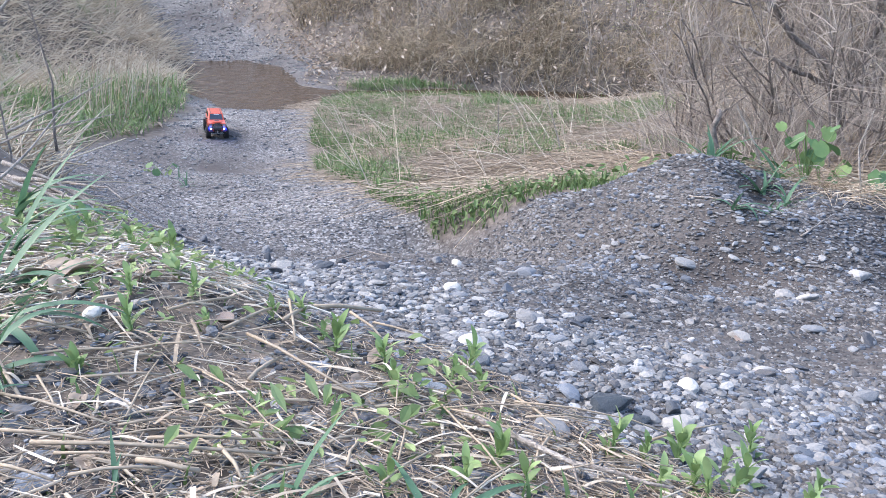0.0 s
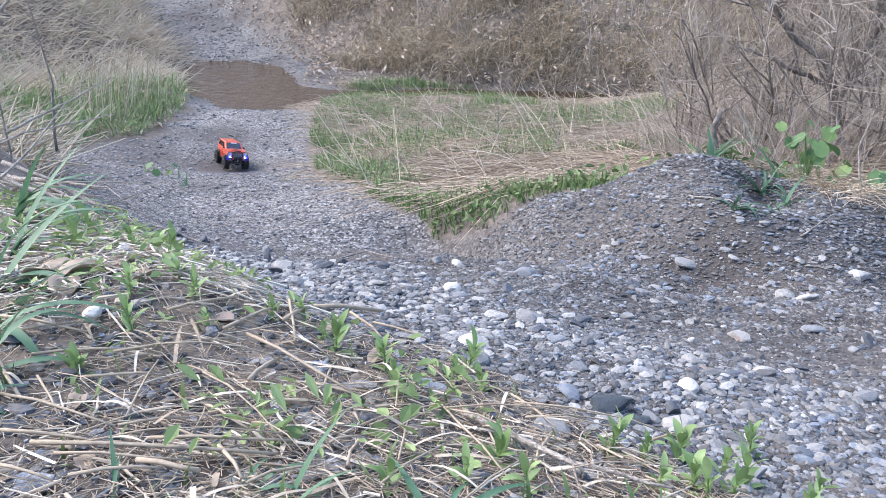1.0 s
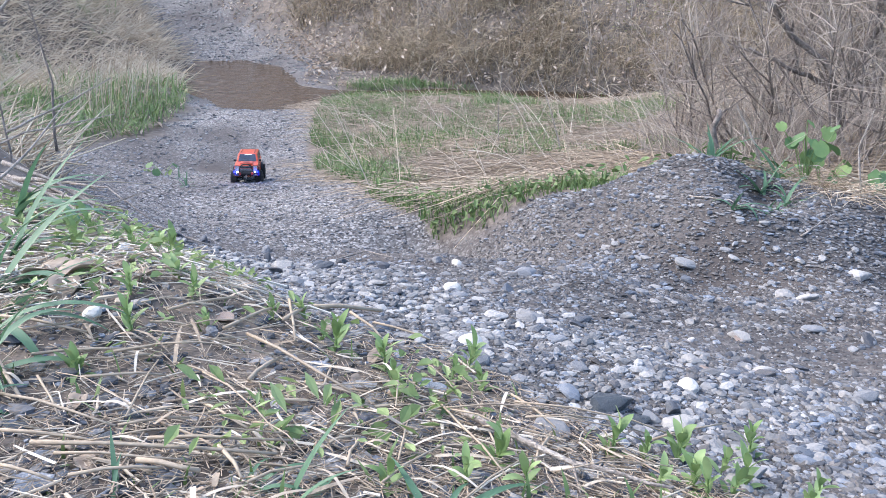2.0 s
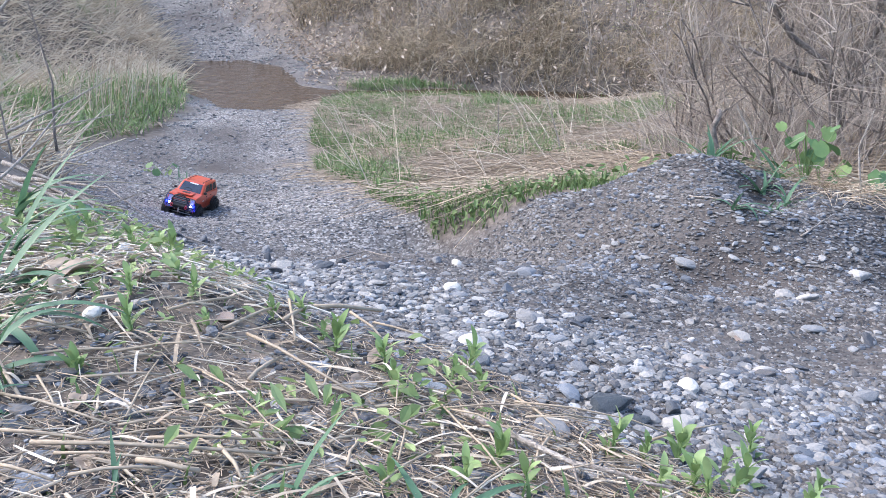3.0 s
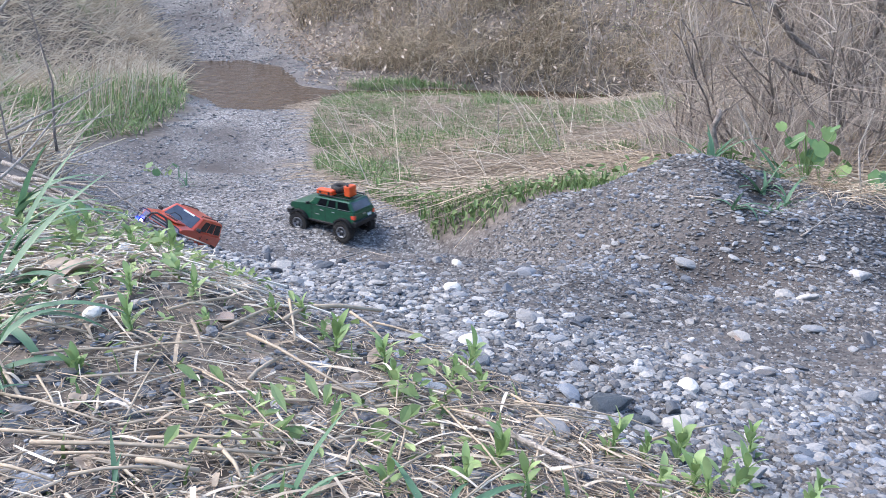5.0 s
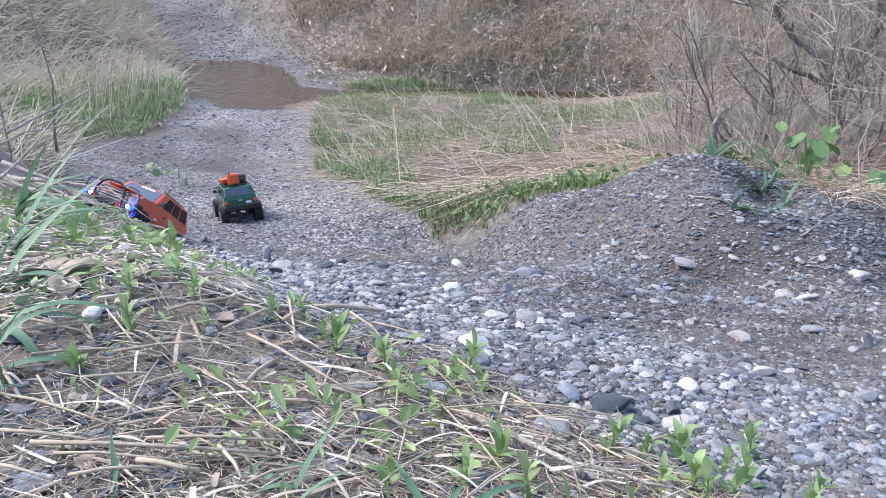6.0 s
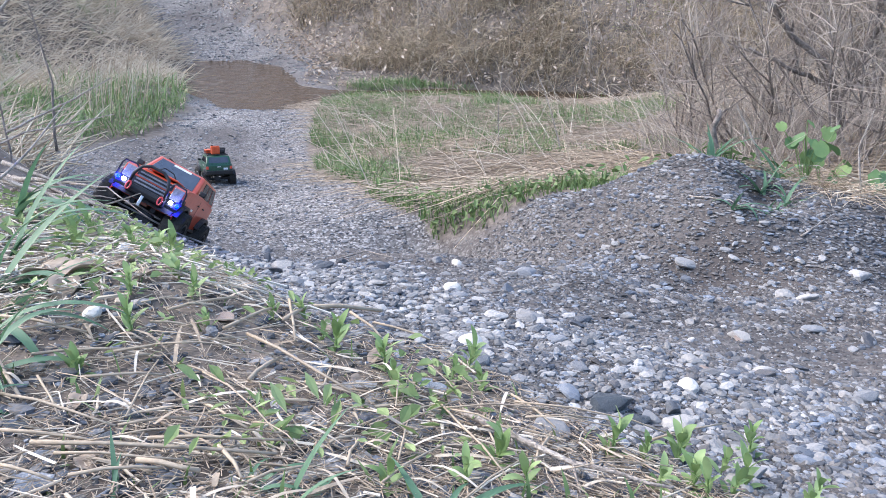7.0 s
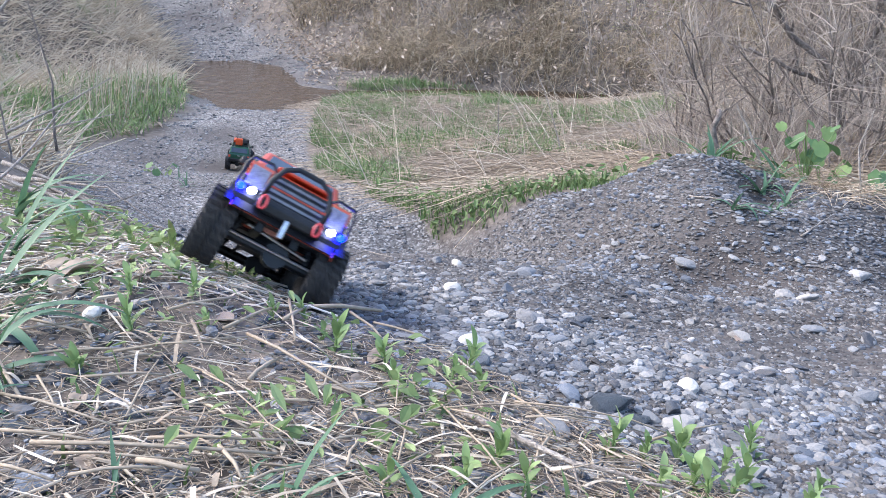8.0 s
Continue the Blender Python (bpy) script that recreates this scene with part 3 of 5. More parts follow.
def make_orange_truck():
    car = tagged(empty("toy_truck"), "orange off-road toy truck with glowing blue lamps and black bull bar", "toy truck")
    running_gear(car, M_STEEL)
    body_shell(car, M_ORANGE, 0.205, -0.215, 0.172, 0.075, 0.170, 0.088, 0.083, "orange painted lower body")
    f = cabin(car, M_ORANGE, (-0.213, 0.088), (-0.19, 0.022), 0.170, 0.228, 0.081, 0.069, "orange painted cab")
    part("windscreen", patch(f["front"], 0.09, 0.91, 0.1, 0.9, 0.0015), M_SCREEN, car, "blue-grey reflecting windscreen", bevel=0.001)
    part("sticker", patch(f["front"], 0.36, 0.72, 0.80, 0.89, 0.0022, 0.001), M_STICKER, car, "white lettering strip as a bar")
    for side in ("left", "right"):
        for u0, u1 in ((0.17, 0.40), (0.43, 0.65), (0.69, 0.92)) if side == "left" else ((0.08, 0.31), (0.35, 0.57), (0.60, 0.83)):
            part("side_window", patch(f[side], u0, u1, 0.14, 0.84, 0.0012), M_GLASS, car, bevel=0.001)
    part("rear_window", patch(f["back"], 0.12, 0.88, 0.2, 0.85, 0.0012), M_GLASS, car, bevel=0.001)
    part("roof_rail", tube(bmesh.new(), [(-0.17, 0.05, 0.227), (-0.16, 0.05, 0.233), (0.0, 0.05, 0.233), (0.01, 0.05, 0.227)], 0.002, 6), M_BLACK, car)
    part("roof_rail", tube(bmesh.new(), [(-0.17, -0.05, 0.227), (-0.16, -0.05, 0.233), (0.0, -0.05, 0.233), (0.01, -0.05, 0.227)], 0.002, 6), M_BLACK, car)
    for sx in (AXLE, -AXLE):
        for y in (0.083, -0.083):
            part("fender_flare", flare(sx, min(y, y * 1.13), max(y, y * 1.16), 0.0655, 0.092), M_BLACK, car)
    for y in (0.083, -0.083):
        part("door_line", boxed(-0.012, -0.010, min(y, y * 1.006), max(y, y * 1.006), 0.095, 0.165), M_BLACK, car)
        part("door_handle", boxed(-0.008, 0.008, min(y, y * 1.04), max(y, y * 1.04), 0.150, 0.154), M_BLACK, car, bevel=0.001)
        part("door_handle", boxed(-0.088, -0.072, min(y, y * 1.04), max(y, y * 1.04), 0.150, 0.154), M_BLACK, car, bevel=0.001)
        part("badge", boxed(0.04, 0.064, min(y, y * 1.008), max(y, y * 1.008), 0.128, 0.134), M_STICKER, car)
        mir = boxed(0.062, 0.074, min(y, y * 1.22), max(y, y * 1.22), 0.176, 0.19)
        part("mirror", mir, M_BLACK, car, bevel=0.003)
        part("rock_slider", tube(bmesh.new(), [(-0.085, y, 0.083), (-0.075, y * 1.06, 0.08), (0.075, y * 1.06, 0.08), (0.085, y, 0.083)], 0.004, 6), M_BLACK, car)
    # the front: raked black grille with pale bars, lamps, bumper, hoop
    grille = ((0.2055, -0.05, 0.118), (0.2055, 0.05, 0.118), (0.196, 0.047, 0.163), (0.196, -0.047, 0.163))
    part("grille", patch(grille, 0, 1, 0, 1, 0.004, 0.006), M_BLACK, car, "black front grille", bevel=0.001)
    for k in range(4):
        part("grille_bar", patch(grille, 0.06, 0.94, 0.14 + 0.21 * k, 0.23 + 0.21 * k, 0.0065, 0.003), M_RIM, car, "pale grey grille bar")
    part("hood_panel", boxed(0.09, 0.185, -0.045, 0.045, 0.1745, 0.1795), M_ORANGE, car, "orange raised bonnet panel", bevel=0.003)
    part("hood_vent", boxed(0.12, 0.15, -0.022, 0.022, 0.179, 0.1812), M_BLACK, car, bevel=0.001)
    for y in (1, -1):
        lens = patch(((0.2055, y * 0.065 - 0.014, 0.128), (0.2055, y * 0.065 + 0.014, 0.128), (0.198, y * 0.065 + 0.014, 0.160), (0.198, y * 0.065 - 0.014, 0.160)), 0, 1, 0, 1, 0.004, 0.006)
        part("headlight", lens, M_LAMP, car, "clear ribbed headlight", bevel=0.001)
        led = bmesh.new()
        bmesh.ops.create_uvsphere(led, u_segments=14, v_segments=8, radius=0.006)
        bmesh.ops.translate(led, verts=led.verts, vec=(0.221, y * 0.064, 0.120))
        part("white_lamp", led, M_WHITE_LED, car, "lit white lamp", shade=True)
        led = bmesh.new()
        bmesh.ops.create_uvsphere(led, u_segments=14, v_segments=8, radius=0.0062)
        bmesh.ops.translate(led, verts=led.verts, vec=(0.219, y * 0.081, 0.120))
        part("blue_lamp", led, M_BLUE_LED, car, "lit blue lamp", shade=True)
        sh = tube(bmesh.new(), [(0.237, y * 0.043 + 0.005 * math.cos(a), 0.111 + 0.0105 * math.sin(a)) for a in (2 * math.pi * k / 10 for k in range(11))], 0.0022, 6)
        part("shackle", sh, M_RED, car, "red tow shackle")
        guard = tube(bmesh.new(), [(0.216, y * 0.046, 0.162), (0.222, y * 0.054, 0.168), (0.222, y * 0.083, 0.166), (0.218, y * 0.088, 0.155), (0.214, y * 0.089, 0.122)], 0.0026, 6)
        part("lamp_guard", guard, M_BLACK, car)
    part("valance", boxed(0.160, 0.2045, -0.0845, 0.0845, 0.089, 0.142), M_BLACK, car, "black plastic valance", bevel=0.003)
    bump = prism([(0.19, 0.092), (0.212, 0.095), (0.216, 0.110), (0.212, 0.124), (0.19, 0.128)], -0.086, 0.086)
    part("front_bumper", bump, M_BLACK, car, "black steel front bumper", bevel=0.002)
    centre = [(0.205, 0.098), (0.229, 0.101), (0.233, 0.112), (0.226, 0.121), (0.205, 0.122)]
    part("bumper_centre", prism(centre, -0.052, 0.052), M_BLACK, car, "black winch cradle", bevel=0.002)
    hoop = tube(bmesh.new(), [(0.228, -0.048, 0.118), (0.234, -0.046, 0.145), (0.233, -0.036, 0.168), (0.232, -0.018, 0.178), (0.232, 0.018, 0.178), (0.233, 0.036, 0.168), (0.234, 0.046, 0.145), (0.228, 0.048, 0.118)], 0.0042, 8)
    part("bull_bar", hoop, M_BLACK, car, "black tubular bull bar", shade=True)
    part("winch_hook", boxed(0.233, 0.236, -0.004, 0.004, 0.075, 0.103), M_STEEL, car, "bright steel winch hook", bevel=0.002)
    part("servo", boxed(0.13, 0.17, -0.03, 0.005, 0.082, 0.112), surface("copper_servo", [(0.3, 0.1, 0.07), (0.4, 0.14, 0.09), (0.45, 0.2, 0.12)], 60, 0.4, 0.1, metal=0.7), car)
    part("aerial", tube(bmesh.new(), [(0.07, 0.02, 0.176), (0.075, 0.0, 0.196), (0.085, -0.025, 0.198), (0.095, -0.04, 0.178)], 0.0017, 6), M_BLACK, car, "black looped bonnet cable")
    part("rear_bumper", prism([(-0.212, 0.095), (-0.232, 0.1), (-0.232, 0.118), (-0.212, 0.12)], -0.08, 0.08), M_BLACK, car, bevel=0.002)
    for y in (1, -1):
        part("tail_light", boxed(-0.2175, -0.212, *sorted((y * 0.064, y * 0.08)), 0.132, 0.162), M_TAIL, car, bevel=0.001)
    wheels = [make_wheel(car, x, y, M_BLACK) for x in (AXLE, -AXLE) for y in (0.088, -0.088)]
    return car, wheels


def make_green_truck():
    car = tagged(empty("toy_truck"), "dark green toy off-road estate with orange cases on its roof rack", "toy truck")
    running_gear(car, M_BLACK)
    body_shell(car, M_GREEN, 0.222, -0.225, 0.172, 0.085, 0.168, 0.088, 0.09, "dark green painted lower body")
    f = cabin(car, M_GREEN, (-0.224, 0.10), (-0.192, 0.045), 0.168, 0.222, 0.088, 0.079, "dark green painted cab")
    part("windscreen", patch(f["front"], 0.08, 0.92, 0.1, 0.9, 0.0015), M_SCREEN, car, bevel=0.001)
    for side in ("left", "right"):
        for u0, u1 in ((0.19, 0.40), (0.43, 0.62), (0.66, 0.93)) if side == "left" else ((0.07, 0.34), (0.38, 0.57), (0.60, 0.81)):
            part("side_window", patch(f[side], u0, u1, 0.16, 0.86, 0.0012), M_GLASS, car, bevel=0.001)
            part("window_trim", patch(f[side], u0, u1, 0.10, 0.14, 0.0018, 0.002), M_STEEL, car)
    part("rear_window", patch(f["back"], 0.1, 0.9, 0.15, 0.85, 0.0012), M_SCREEN, car, "pale reflecting rear window", bevel=0.001)
    for y in (0.09, -0.09):
        for sx in (AXLE, -AXLE):
            part("fender_flare", flare(sx, min(y, y * 1.2), max(y, y * 1.2), 0.0655, 0.09), M_BLACK, car)
        part("door_line", boxed(0.066, 0.068, min(y, y * 1.006), max(y, y * 1.006), 0.095, 0.163), M_BLACK, car)
        part("door_line", boxed(-0.030, -0.028, min(y, y * 1.006), max(y, y * 1.006), 0.095, 0.163), M_BLACK, car)
        for x in (-0.015, -0.095):
            part("door_handle", boxed(x, x + 0.018, min(y, y * 1.04), max(y, y * 1.04), 0.150, 0.154), M_STEEL, car, bevel=0.001)
        part("badge", boxed(0.015, 0.04, min(y, y * 1.01), max(y, y * 1.01), 0.122, 0.127), M_STEEL, car)
        part("rock_slider", boxed(-0.095, 0.095, min(y * 0.9, y * 1.06), max(y * 0.9, y * 1.06), 0.078, 0.09), M_BLACK, car, bevel=0.003)
        part("mirror", boxed(0.078, 0.09, min(y, y * 1.24), max(y, y * 1.24), 0.174, 0.19), M_BLACK, car, bevel=0.003)
        part("tail_light", boxed(-0.229, -0.205, *sorted((y * 1.012, y * 0.82)), 0.132, 0.152), M_TAIL, car, bevel=0.001)
        part("side_marker", boxed(-0.236, -0.21, *sorted((y * 1.0, y * 0.72)), 0.106, 0.118), M_TAIL, car, "red reflector", bevel=0.001)
        part("headlight", boxed(0.218, 0.225, *sorted((y * 0.55, y * 0.92)), 0.136, 0.158), M_LAMP, car, bevel=0.001)
    part("grille", boxed(0.217, 0.225, -0.045, 0.045, 0.132, 0.16), M_BLACK, car, bevel=0.002)
    part("front_bumper", prism([(0.21, 0.098), (0.243, 0.1), (0.246, 0.122), (0.21, 0.126)], -0.098, 0.098), M_BLACK, car, bevel=0.003)
    part("skid_plate", boxed(0.225, 0.24, -0.04, 0.04, 0.08, 0.1), M_STEEL, car, "bright steel skid plate", bevel=0.002)
    part("rear_bumper", prism([(-0.215, 0.09), (-0.24, 0.095), (-0.242, 0.12), (-0.215, 0.122)], -0.094, 0.094), M_BLACK, car, bevel=0.003)
    part("number_plate", boxed(-0.2275, -0.2255, -0.06, -0.03, 0.126, 0.14), M_STICKER, car, "plain pale plate")
    part("tailgate_badge", boxed(-0.2275, -0.2255, -0.012, 0.012, 0.145, 0.151), M_STEEL, car)
    # roof rack with its load
    rack = bmesh.new()
    for y in (-0.068, 0.068):
        tube(rack, [(-0.185, y, 0.231), (0.04, y, 0.231)], 0.003, 6)
        for x in (-0.17, -0.08, 0.02):
            tube(rack, [(x, y, 0.220), (x, y, 0.231)], 0.003, 6)
    for k in range(8):
        x = -0.185 + k * 0.032
        tube(rack, [(x, -0.068, 0.231), (x, 0.068, 0.231)], 0.0022, 6)
    part("roof_rack", rack, M_BLACK, car, "black tubular roof rack")
    case = part("case", boxed(-0.06, 0.045, 0.022, 0.066, 0.234, 0.259), M_CASE, car, "bright orange plastic case", bevel=0.003)
    for x in (-0.04, 0.02):
        part("latch", boxed(x - 0.006, x + 0.006, 0.064, 0.069, 0.238, 0.252), M_BLACK, case, "black latch", bevel=0.001)
    part("case_lid_line", boxed(-0.061, 0.046, 0.021, 0.067, 0.2475, 0.2488), M_BLACK, case)
    spare = lathe([(0.022, -0.014), (0.046, -0.018), (0.052, -0.012), (0.053, 0), (0.052, 0.012), (0.046, 0.018), (0.022, 0.014), (0.02, 0), (0.022, -0.014)], 26)
    spare = part("spare_tyre", spare, M_TYRE, car, "black spare tyre lying flat", shade=True)
    spare.matrix_basis = pose(-0.055, -0.02, 0.256, 90, 0, 0)
    can = part("jerry_can", boxed(-0.165, -0.125, -0.02, 0.04, 0.234, 0.292), M_CASE, car, "bright orange jerry can", bevel=0.005)
    part("can_rib", boxed(-0.167, -0.123, -0.004, 0.024, 0.24, 0.286), M_CASE, can, bevel=0.003)
    part("can_cap", tube(bmesh.new(), [(-0.145, 0.03, 0.290), (-0.145, 0.03, 0.299)], 0.007, 10), M_BLACK, can)
    part("cargo_bag", boxed(-0.115, -0.07, -0.062, -0.022, 0.234, 0.262), M_BLACK, car, "black cargo bag", bevel=0.008)
    wheels = [make_wheel(car, x, y, M_RIM) for x in (AXLE, -AXLE) for y in (0.094, -0.094)]
    return car, wheels


ORANGE, ORANGE_WHEELS = make_orange_truck()
GREEN, GREEN_WHEELS = make_green_truck()


# ---- gravel ----
def field(n, x0, x1, y0, y1):
    return RNG.uniform(x0, x1, n), RNG.uniform(y0, y1, n)


def build_gravel():
    x, y = plan_scatter(230000, 0.45, 19)
    keep = (gravelly(x, y) > RNG.uniform(0.25, 0.9, len(x))) & ((ground(x, y) > 0.53) | (y < 8.7))
    clump = 0.5 + 0.3 * rough_noise(x, y, 0.45, 12) + 0.3 * rough_noise(x, y, 0.12, 13)
    keep &= stony(x, y) * (0.2 + clump) * 0.68 > RNG.uniform(0, 1, len(x))
    x, y = x[keep], y[keep]
    far = np.hypot(x, y)
    size = np.maximum(np.exp(RNG.normal(math.log(0.0027), 0.6, len(x))), 0.0010 * far * np.exp(RNG.normal(0.1, 0.35, len(x))))
    size = np.minimum(size, RNG.uniform(0.0045, 0.0085, len(x)) + 0.0012 * far)
    rocks("track_gravel", x, y, size, M_GRAVEL, 1, "loose grey gravel on the track", "gravel")
    x, y = plan_scatter(75000, 0.5, 7, 36)
    keep = (gravelly(x, y) > 0.5) & (x > -1.9)
    x, y = x[keep], y[keep]
    far = np.hypot(x, y)
    size = np.maximum(np.exp(RNG.normal(math.log(0.0022), 0.45, len(x))), 0.0009 * far * RNG.uniform(0.7, 1.6, len(x)))
    rocks("track_grit", x, y, size * 1.15, M_GRIT, 0, "dark earthy grit between the stones of the track", "gravel")
    x, y = field(17000, 0.15, 2.6, 1.7, 3.7)
    keep = gravelly(x, y) > 0.4
    x, y = x[keep], y[keep]
    size = np.exp(RNG.normal(math.log(0.0045), 0.65, len(x))) * np.where(y > 2.4, 1.0, 0.85)
    rocks("heap_chips", x, y, np.minimum(size, 0.016), M_GRAVEL, 1, "angular grey chips strewn over the earth heap", "gravel")
    x, y = field(46000, 0.0, 2.6, 1.5, 3.7)
    keep = gravelly(x, y) > 0.4
    x, y = x[keep], y[keep]
    size = np.minimum(np.exp(RNG.normal(math.log(0.0046), 0.5, len(x))), 0.012)
    rocks("heap_grit", x, y, size, M_GRIT, 0, "fine dark grit covering the earth heap", "gravel")
    x, y = field(16000, -14, -1, 13, 22)
    s = road_side(x, y)
    keep = (s > -1.5) & (s < 1.3 + np.abs(RNG.normal(0, 0.6, len(x))))
    x, y = x[keep], y[keep]
    rocks("far_gravel", x, y, RNG.uniform(0.010, 0.026, len(x)), M_PALE, 1, "pale loose gravel on the road beyond the ford", "gravel")
    x, y = plan_scatter(16000, 0.7, 2.6, 34)
    keep = lin(x, y, -0.5, 1.8, 0.28, 1.02, 0.15, 1.0) * (0.7 + 0.6 * rough_noise(x, y, 0.15, 18)) + 0.10 > RNG.uniform(0, 1, len(x))
    keep &= gravelly(x, y) > 0.6
    x, y = x[keep], y[keep]
    rocks("ridge_gravel", x, y, np.minimum(np.exp(RNG.normal(math.log(0.0042), 0.55, len(x))), 0.011), M_PALE, 1, "pale loose pebbles heaped along the ridge of the track", "gravel")
    x, y = plan_scatter(26000, 2.6, 10.5, 30)
    keep = (gravelly(x, y) > 0.5) & (x < 0.0) & (RNG.uniform(0, 1, len(x)) < 0.75 - 0.6 * ruts(x, y) + 0.4 * rough_noise(x, y, 0.8, 19)) & (ground(x, y) > 0.56)
    x, y = x[keep], y[keep]
    rocks("lower_track_gravel", x, y, 0.0011 * np.hypot(x, y) * np.exp(RNG.normal(0, 0.4, len(x))), M_PALE, 1, "pale flat gravel of the lower track", "gravel")
    x, y = plan_scatter(11000, 0.42, 3.0)
    keep = (gravelly(x, y) < 0.6) & (x < left_edge(y) + 0.15)
    x, y = x[keep], y[keep]
    rocks("bank_grit", x, y, np.exp(RNG.normal(math.log(0.0032), 0.55, len(x))), M_GRAVEL, 1, "grit and small stones in the bank's soil", "gravel")


build_gravel()


def stone_meshes(count, sub, squash, rough, material):
    """A few stone shapes to share."""
    out = []
    for k in range(count):
        bm = bmesh.new()
        bmesh.ops.create_icosphere(bm, subdivisions=sub, radius=1)
        ax = Vector((random.uniform(1.0, 1.5), random.uniform(0.75, 1.05), squash * random.uniform(0.75, 1.2)))
        cuts = [Vector((random.gauss(0, 1), random.gauss(0, 1), random.gauss(0, 1))).normalized() for _ in range(9)]
        off = Vector((k * 7.1, 3.3, 1.7))
        for v in bm.verts:
            p = v.co.copy()
            for c in cuts:
                over = p.dot(c) - (1 - rough)
                if over > 0:
                    p -= c * over * 0.9
            p *= 1 + 0.12 * noise.noise(p * 2.2 + off)
            v.co = Vector((p.x * ax.x, p.y * ax.y, p.z * ax.z))
        me = bpy.data.meshes.new("stone")
        bm.to_mesh(me)
        bm.free()
        me.materials.append(material)
        out.append(me)
    return out


ANGULAR = stone_meshes(14, 3, 0.5, 0.38, M_STONE)


def lay_stone(me, x, y, size, label, turn=None, group="", sink=0.25):
    ob = new("stone", me)
    ob.location = (x, y, float(ground(x, y)) + size * 0.5 * (1 - 2 * sink))
    ob.rotation_euler = (random.gauss(0, 0.25), random.gauss(0, 0.25), random.uniform(0, 6.28) if turn is None else turn)
    ob.scale = (size,) * 3
    return tagged(ob, label, "stone", group)


def build_stones():
    sizes = np.exp(RNG.normal(math.log(0.0092), 0.42, 1400))
    x, y = plan_scatter(1400, 0.5, 4.6, 34)
    keep = (gravelly(x, y) > 0.8) & (stony(x, y) > RNG.uniform(0, 0.9, 1400)) & ((ground(x, y) > 0.56) | (y < 8.7))
    for a, b, s in list(zip(x[keep], y[keep], sizes[keep]))[:165]:
        lay_stone(random.choice(ANGULAR), a, b, min(s * (0.8 + 0.25 * b), 0.013 + 0.005 * b), "grey angular stone lying in the track's gravel", group="larger stones of the track")
    x, y = plan_scatter(500, 0.5, 1.9, 34)
    keep = (gravelly(x, y) < 0.4) & (x < left_edge(y))
    for a, b, s in list(zip(x[keep], y[keep], sizes[:500][keep]))[:45]:
        lay_stone(random.choice(ANGULAR), a, b, min(s * 0.8, 0.024), "grey stone half buried in the bank's litter", group="stones in the bank")
    pale = stone_meshes(3, 3, 0.75, 0.12, M_WHITE_STONE)
    dark = stone_meshes(3, 3, 0.6, 0.45, M_DARK_STONE)
    rust = stone_meshes(2, 3, 0.55, 0.4, M_RUST_STONE)
    for a, b, s in ((-0.425, 0.843, 0.0135), (-0.165, 0.551, 0.0058), (0.34, 0.93, 0.013), (0.02, 1.52, 0.016), (0.04, 2.07, 0.02), (0.04, 1.01, 0.016)):
        lay_stone(random.choice(pale), a, b, s, "smooth pale cream pebble on the ground", sink=0.1)
    lay_stone(pale[0], -0.507, 1.147, 0.0135, "smooth pale cream egg-shaped pebble on the bank", sink=-0.25)
    for a, b, s in ((0.206, 0.832, 0.030), (0.235, 0.80, 0.016), (-0.39, 0.596, 0.012), (-0.231, 0.614, 0.012), (-0.298, 0.639, 0.015), (-0.262, 0.685, 0.012), (-0.13, 0.655, 0.009), (-0.30, 0.585, 0.012), (-0.155, 0.70, 0.008), (0.10, 0.85, 0.012)):
        lay_stone(random.choice(dark), a, b, s, "dark blue-grey broken slate stone")
    for a, b, s in ((-0.28, 0.89, 0.015), (0.62, 1.43, 0.014), (0.42, 1.09, 0.011)):
        lay_stone(random.choice(rust), a, b, s, "rusty brown stone among grey gravel")
    for a, b, s in ((0.22, 1.86, 0.026), (0.80, 2.32, 0.024), (0.53, 1.11, 0.015), (0.92, 1.48, 0.02), (-0.38, 1.56, 0.024), (0.40, 0.71, 0.011), (0.32, 0.66, 0.013), (0.26, 0.81, 0.013)):
        lay_stone(random.choice(ANGULAR), a, b, s, "flat light grey stone standing out of the gravel")
    light = stone_meshes(6, 3, 0.42, 0.34, M_LIGHT_STONE)
    for a, b, s in ((0.822, 2.401, 0.0391), (0.967, 2.375, 0.0174), (0.982, 2.010, 0.0327), (0.998, 1.915, 0.0281), (1.299, 2.214, 0.0378), (0.624, 1.442, 0.0270), (0.411, 1.119, 0.0191), (0.536, 1.131, 0.0193), (0.604, 1.180, 0.0106), (0.334, 0.903, 0.0092), (0.390, 1.471, 0.0168), (0.287, 0.804, 0.0180), (0.662, 2.752, 0.0168), (0.848, 1.578, 0.0244), (0.367, 0.777, 0.0104), (0.602, 0.994, 0.0133), (0.100, 1.280, 0.0198), (0.040, 1.053, 0.0171), (0.036, 1.442, 0.0153), (-0.136, 1.494, 0.0201), (-0.156, 1.346, 0.0153), (-0.388, 1.722, 0.0294), (-0.288, 1.421, 0.0220), (-0.428, 1.691, 0.0206), (0.209, 1.803, 0.0337), (0.189, 1.530, 0.0137), (0.375, 0.943, 0.0146), (0.403, 0.738, 0.0126), (0.324, 0.681, 0.0105), (0.926, 1.488, 0.0230), (0.103, 0.720, 0.0097), (0.151, 0.777, 0.0089)):
        lay_stone(random.choice(light), a, b, s, "flat light grey stone lying on the track", random.gauss(0, 0.5), "light stones of the track", 0.3)
